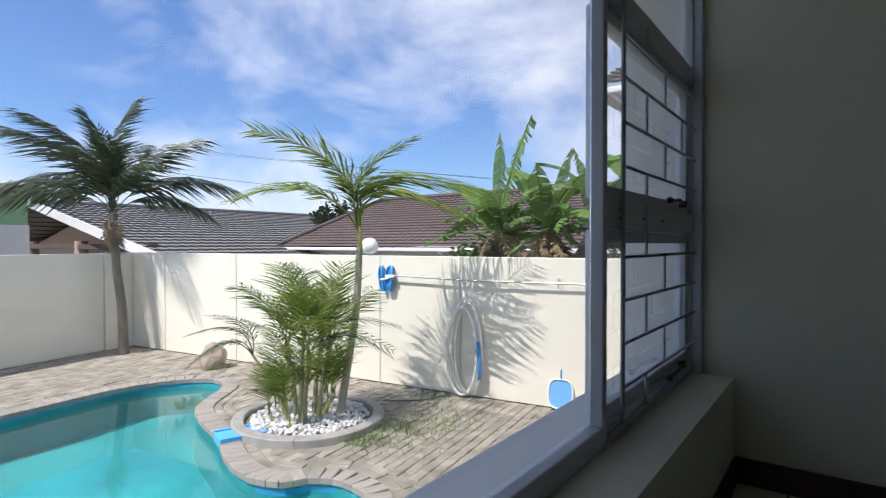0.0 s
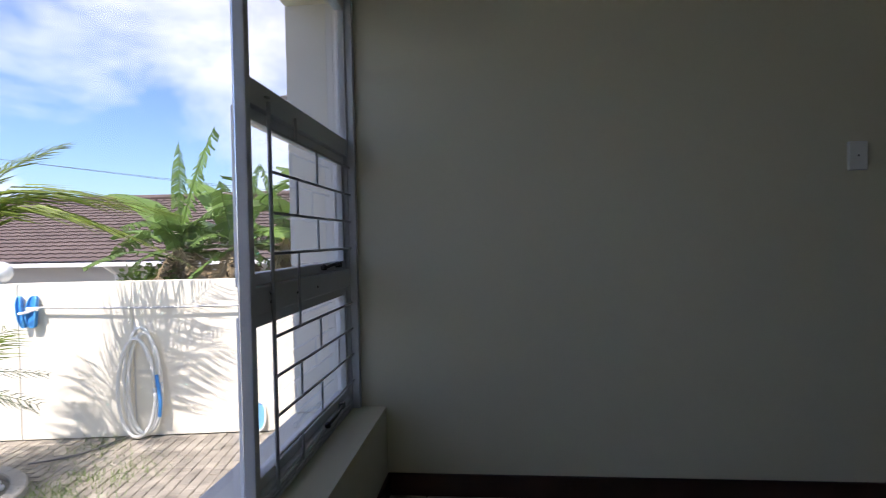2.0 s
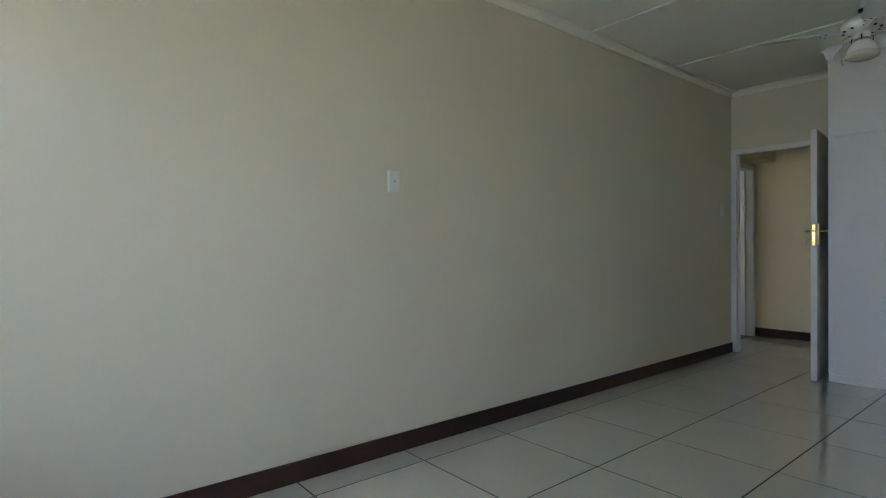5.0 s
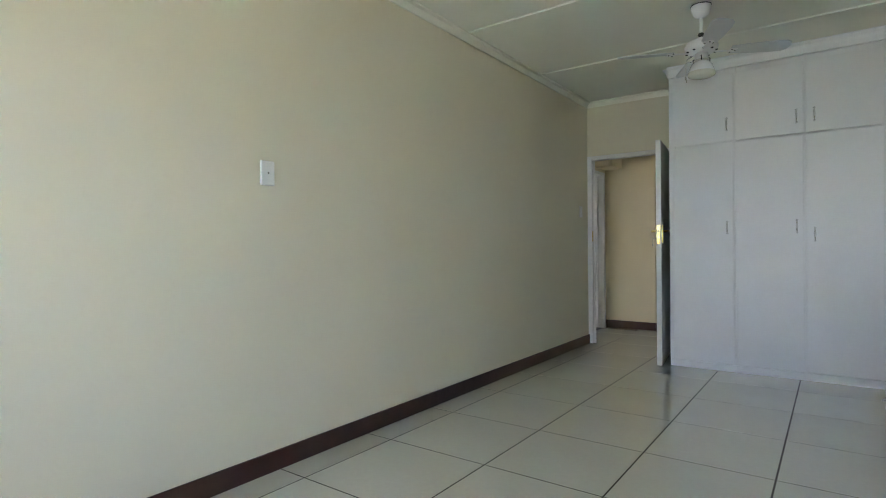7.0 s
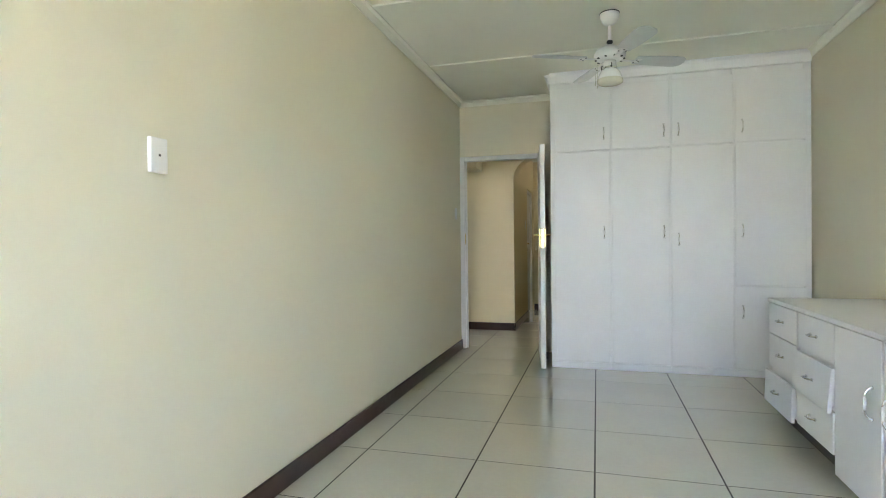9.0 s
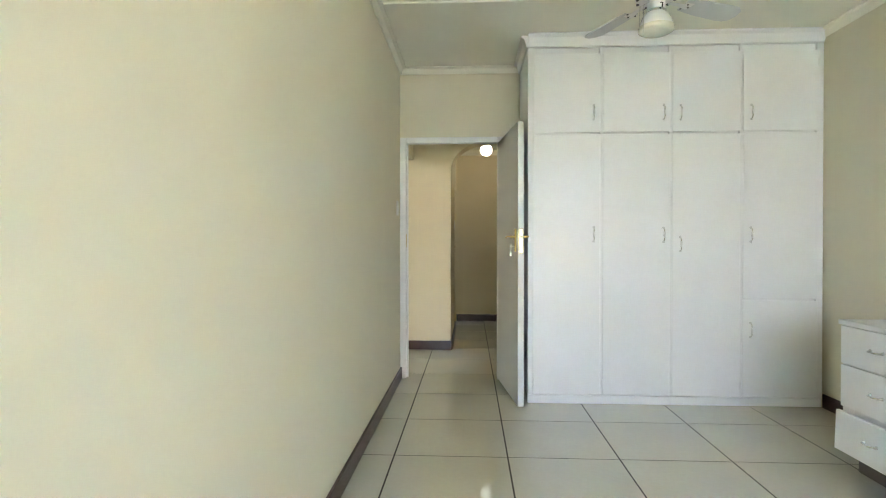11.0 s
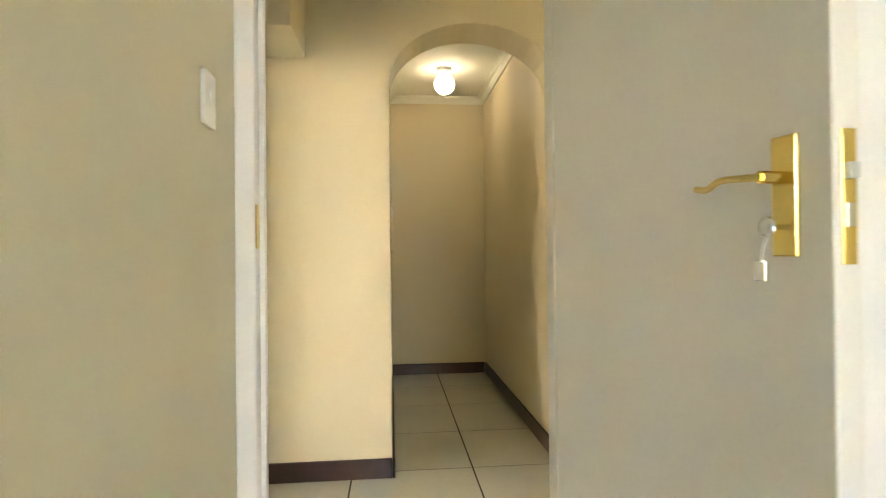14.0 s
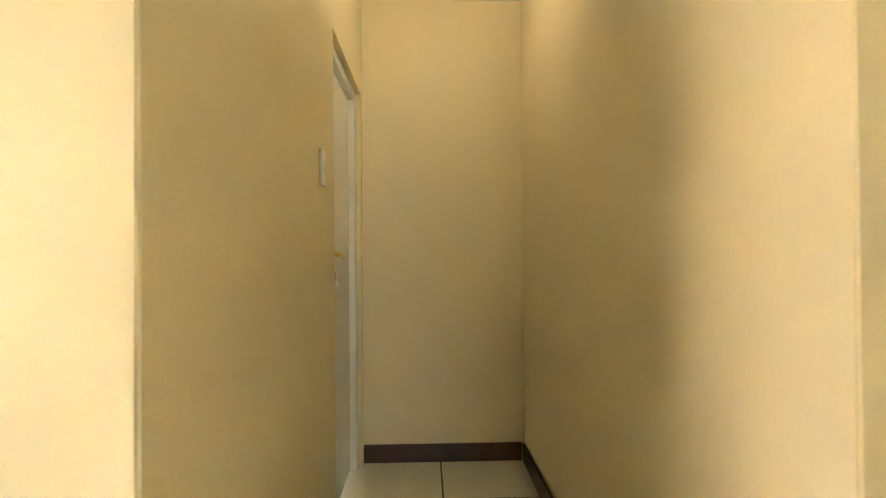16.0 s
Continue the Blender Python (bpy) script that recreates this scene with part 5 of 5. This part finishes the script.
tube(bm, [(gx, ry, rz + 0.07), (-30, ry, rz + 0.07)], 0.09, 8)
part("ridge", bm, GREY_ROOF, house)
bm = bmesh.new()
slab(bm, [(gx - 2.2, ey - 0.4, -1.2), (gx - 2.2, 2 * ry - ey + 0.4, -1.2), (gx - 2.2, 2 * ry - ey + 0.4, ez - 0.2), (gx - 2.2, ry, rz - 0.25), (gx - 2.2, ey - 0.4, ez - 0.2)], (-24, 0, 0))
part("wall", bm, PINK_WALL, house)
for y in (-21.9, -26.3, -31):
    bm = bmesh.new()
    tube(bm, [(gx - 0.4, y, -1.2), (gx - 0.4, y, 1.0 if y < -26 else 0.75)], 0.2, 14)
    part("column", bm, PINK_WALL, house)
part("beam", boxes((gx - 0.55, gx - 0.25, -31.5, -21.3, 0.72, 0.9), bevel=0.01), BROWN_ROOF, house, "brown timber beam")

house = thing("house", "green plastered house at the far end", "house")
part("wall", boxes((-2.7, 9, -31, -24, -1.2, 2.3)), GREEN_WALL, house)
part("wall_base", boxes((-2.72, 9.05, -31.05, -23.95, -1.2, 1.42)), PALE_WALL, house)
part("roof", boxes((-3.0, 9.4, -31.4, -23.6, 2.3, 2.5), bevel=0.03), GREY_ROOF, house)

house = thing("house", "pale house with a brown tiled hipped roof beyond the wall", "house")
ex, rx, e_z, r_z, y0, y1 = -9.0, -13.0, 0.80, 2.55, -21.4, -5.5
hip = roof_part(house, tiled_slope((ex, y1, e_z), (ex, y0, e_z), (rx - ex, 0, r_z - e_z), 19, 62, 0.034), BROWN_ROOF, "weathered brown roof tiles")
clip_mesh(hip, ((ex, y0, e_z), Vector((-1, -(ex - rx) / 1.1, 0)).normalized()))
end = roof_part(house, tiled_slope((ex, y0, e_z), (2 * rx - ex, y0, e_z), (0, 1.1, r_z - e_z), 19, 30, 0.034), BROWN_ROOF)
clip_mesh(end, ((ex, y0, e_z), Vector((1, (ex - rx) / 1.1, 0)).normalized()), ((2 * rx - ex, y0, e_z), Vector((-1, (ex - rx) / 1.1, 0)).normalized()))
roof_part(house, tiled_slope((-14.0, y1, 1.9), (-14.0, -17.6, 1.9), (-4.0, 0, 1.3), 18, 46, 0.034), BROWN_ROOF)
bm = bmesh.new()
tube(bm, [(rx, y1, r_z + 0.06), (rx, y0 + 1.1, r_z + 0.06)], 0.09, 8)
tube(bm, [(rx, y0 + 1.1, r_z + 0.06), (ex, y0, e_z + 0.08)], 0.08, 8)
tube(bm, [(-18.0, y1, 1.17), (-18.0, -17.6, 1.17)], 0.09, 8)
part("ridge", bm, BROWN_ROOF, house)
part("gutter", boxes((ex, ex + 0.11, y0, y1, e_z - 0.10, e_z + 0.0), bevel=0.02), TRIM, house, "white gutter")
part("wall", boxes((2 * rx - ex, ex - 0.5, y0 + 0.5, y1, -1.2, e_z - 0.02)), PALE_WALL, house)
part("upper_wall", boxes((-20, -14.2, -17.0, y1, 0.5, 1.9)), PALE_WALL, house)
bm = bmesh.new()
tube(bm, [(ex + 0.02, -14.6, e_z - 0.05), (ex - 0.4, -14.6, e_z - 0.3), (ex - 0.42, -14.6, -1.2)], 0.045, 8)
part("downpipe", bm, TRIM, house)

house = thing("house", "pale two-storey house with a dark tiled roof and gutter", "house")
part("wall", boxes((-13.0, -7.6, -9.1, -1.0, -1.2, 3.62)), PALE_WALL, house)
part("gutter", boxes((-7.12, -6.98, -9.65, -0.5, 3.55, 3.67), bevel=0.03), TRIM, house, "white gutter")
part("soffit", boxes((-13.4, -7.121, -9.6, -0.5, 3.60, 3.64)), TRIM, house)
roof_part(house, tiled_slope((-7.0, -0.5, 3.67), (-7.0, -9.65, 3.67), (-4, 0, 1.9), 13, 30), GREY_ROOF, "dark roof tiles")
bm = bmesh.new()
tube(bm, [(-7.05, -9.2, 3.56), (-7.5, -9.05, 3.3), (-7.53, -9.05, -1.2)], 0.045, 8)
part("downpipe", bm, TRIM, house)

lines = thing("power_lines", "thin black overhead power lines above the roofs", "power lines")
for a, b, sag in (((-16, -50, 8.7), (-16, -11.2, 2.62), 0.15), ((-16.3, -50, 8.5), (-16.3, -11.0, 2.7), 0.15), ((-3.5, -40, 6.2), (-10.5, -15, 2.1), 0.35)):
    a, b = Vector(a), Vector(b)
    bm = bmesh.new()
    tube(bm, [a.lerp(b, k / 16) - Vector((0, 0, sag * 4 * (k / 16) * (1 - k / 16))) for k in range(17)], 0.007, 5)
    part("cable", bm, DARK, lines)

# ---- floor tiles ----
floor = bpy.data.objects["floor"]
tile_meshes = {}


def piece(name, meshes, size, mat, parent, place, bevel, joint):
    key = tuple(round(s, 4) for s in size)
    if key not in meshes:
        bm = boxes((-size[0] / 2 + joint, size[0] / 2 - joint, -size[1] / 2 + joint, size[1] / 2 - joint, -size[2], 0), bevel=0)
        edges = [e for e in bm.edges if all(v.co.z > -1e-6 for v in e.verts)]
        bmesh.ops.bevel(bm, geom=edges, offset=bevel, segments=1, affect="EDGES")
        bmesh.ops.recalc_face_normals(bm, faces=bm.faces)
        mesh = bpy.data.meshes.new(name)
        bm.to_mesh(mesh)
        bm.free()
        mesh.materials.append(mat)
        meshes[key] = mesh
    ob = new(name, meshes[key])
    ob.parent = parent
    ob.matrix_local = place
    return ob


def lay_tiles(x_lines, y_lines):
    for xa, xb in zip(x_lines, x_lines[1:]):
        for ya, yb in zip(y_lines, y_lines[1:]):
            if xb - xa > 0.02 and yb - ya > 0.02:
                piece("tile", tile_meshes, (xb - xa, yb - ya, 0.006), TILE, floor, pose((xa + xb) / 2, (ya + yb) / 2, 0.0), 0.0005, 0.0042)


X_LINES = [0.0, 0.19, 0.817, 1.424, 2.022, 2.625, ROOM_W]
Y_ROOM = [-6.26, -6.08] + [-0.47 - 0.62 * k for k in range(8, -1, -1)] + [0.172]
lay_tiles(X_LINES, Y_ROOM)
HALL_LINES = [0.172, 0.81, 1.37, 1.95, 2.56, 3.14, 3.59]
lay_tiles([-0.25, 0.19, 0.815, 1.424, 2.022, PX], HALL_LINES)
lay_tiles([-0.25, 0.0], [0.0, 0.172])

# ---- pool coping and paving ----
coping_meshes = {}
perimeter = []
total = 0.0
for k in range(len(pool_line)):
    a, b = pool_line[k], pool_line[(k + 1) % len(pool_line)]
    perimeter.append((total, a, b))
    total += (b - a).length
count = int(total / 0.115)
rim_spots = []
for k in range(count):
    d = (k + 0.5) * total / count
    start, a, b = [seg for seg in perimeter if seg[0] <= d][-1]
    way = (b - a).normalized()
    p = a + way * (d - start)
    out = Vector((-way.y, way.x))
    if inside(p + out * 0.05, pool_line):
        out = -out
    facing = math.degrees(math.atan2(out.y, out.x))
    c = p + out * 0.085
    piece("coping_brick", coping_meshes, (0.22, 0.118, 0.06), COPING, pool, pose(c.x, c.y, GZ + 0.012 + random.uniform(-0.003, 0.003), 0, 0, facing), 0.008, 0.003)
    if k % 2 == 0:
        for step in (0, 1):
            c = p + way * (0.115 * (k % 2)) + out * (0.25 + 0.108 * step)
            if (c - PLANTER).length > PLANTER_R + 0.10 and away(c, pool_line) > 0.235 and all((c - q).length > 0.1 for q, _ in rim_spots):
                rim_spots.append((c, facing + 90))

paving = thing("pavement", "worn grey-brown brick paving round the pool", "paving", kind="structure")
spots = []
turn = Matrix.Rotation(radians(WALL_TURN), 2)
for i in range(-6, 60):
    for j in range(-2, 100):
        local = Vector((0.006 + 0.21 * (i + 0.5) + (0.105 if j % 2 else 0.0), 0.02 + 0.105 * (j + 0.5)))
        if local.x < 0.11 or local.y < 0.02:
            continue
        p = turn @ local + Vector(CORNER)
        if not (-4 < p.x < 3.6 and -18.5 < p.y < -6.75):
            continue
        if (p - PLANTER).length < PLANTER_R + 0.10 or inside(p, pool_line) or away(p, pool_line) < 0.42:
            continue
        spots.append(p)
paver_meshes = {}
for c, facing in rim_spots:
    piece("rim_paver", paver_meshes, (0.215, 0.104, 0.05), PAVER, paving, pose(c.x, c.y, GZ + random.uniform(-0.003, 0.003), random.uniform(-0.5, 0.5), random.uniform(-0.5, 0.5), facing + random.uniform(-1, 1)), 0.007, 0.003)
spots.sort(key=lambda p: (p - Vector((-1.6, -8.6))).length)
for p in spots[:300]:
    piece("paver", paver_meshes, (0.21, 0.105, 0.05), PAVER, paving, pose(p.x, p.y, GZ + random.uniform(-0.006, 0.004), random.uniform(-1, 1), random.uniform(-1, 1), WALL_TURN + random.uniform(-1.5, 1.5)), 0.007, 0.003)
verts, faces = [], []
for p in spots[300:]:
    z = GZ + random.uniform(-0.006, 0.004)
    a = radians(WALL_TURN + random.uniform(-1.5, 1.5))
    c, s = math.cos(a), math.sin(a)
    n = len(verts)
    for hx, hy, dz in ((0.102, 0.0495, -0.05), (0.102, 0.0495, -0.007), (0.096, 0.0435, 0.0)):
        for sx, sy in ((-1, -1), (1, -1), (1, 1), (-1, 1)):
            verts.append((p.x + c * sx * hx - s * sy * hy, p.y + s * sx * hx + c * sy * hy, z + dz))
    for ring in (0, 4):
        for k in range(4):
            faces.append((n + ring + k, n + ring + (k + 1) % 4, n + ring + 4 + (k + 1) % 4, n + ring + 4 + k))
    faces.append((n + 8, n + 9, n + 10, n + 11))
mesh = bpy.data.meshes.new("far_pavers")
mesh.from_pydata(verts, [], faces)
mesh.materials.append(PAVER)
far = new("far_pavers", mesh)
far.parent = paving
tagged(far, kind="stuff")
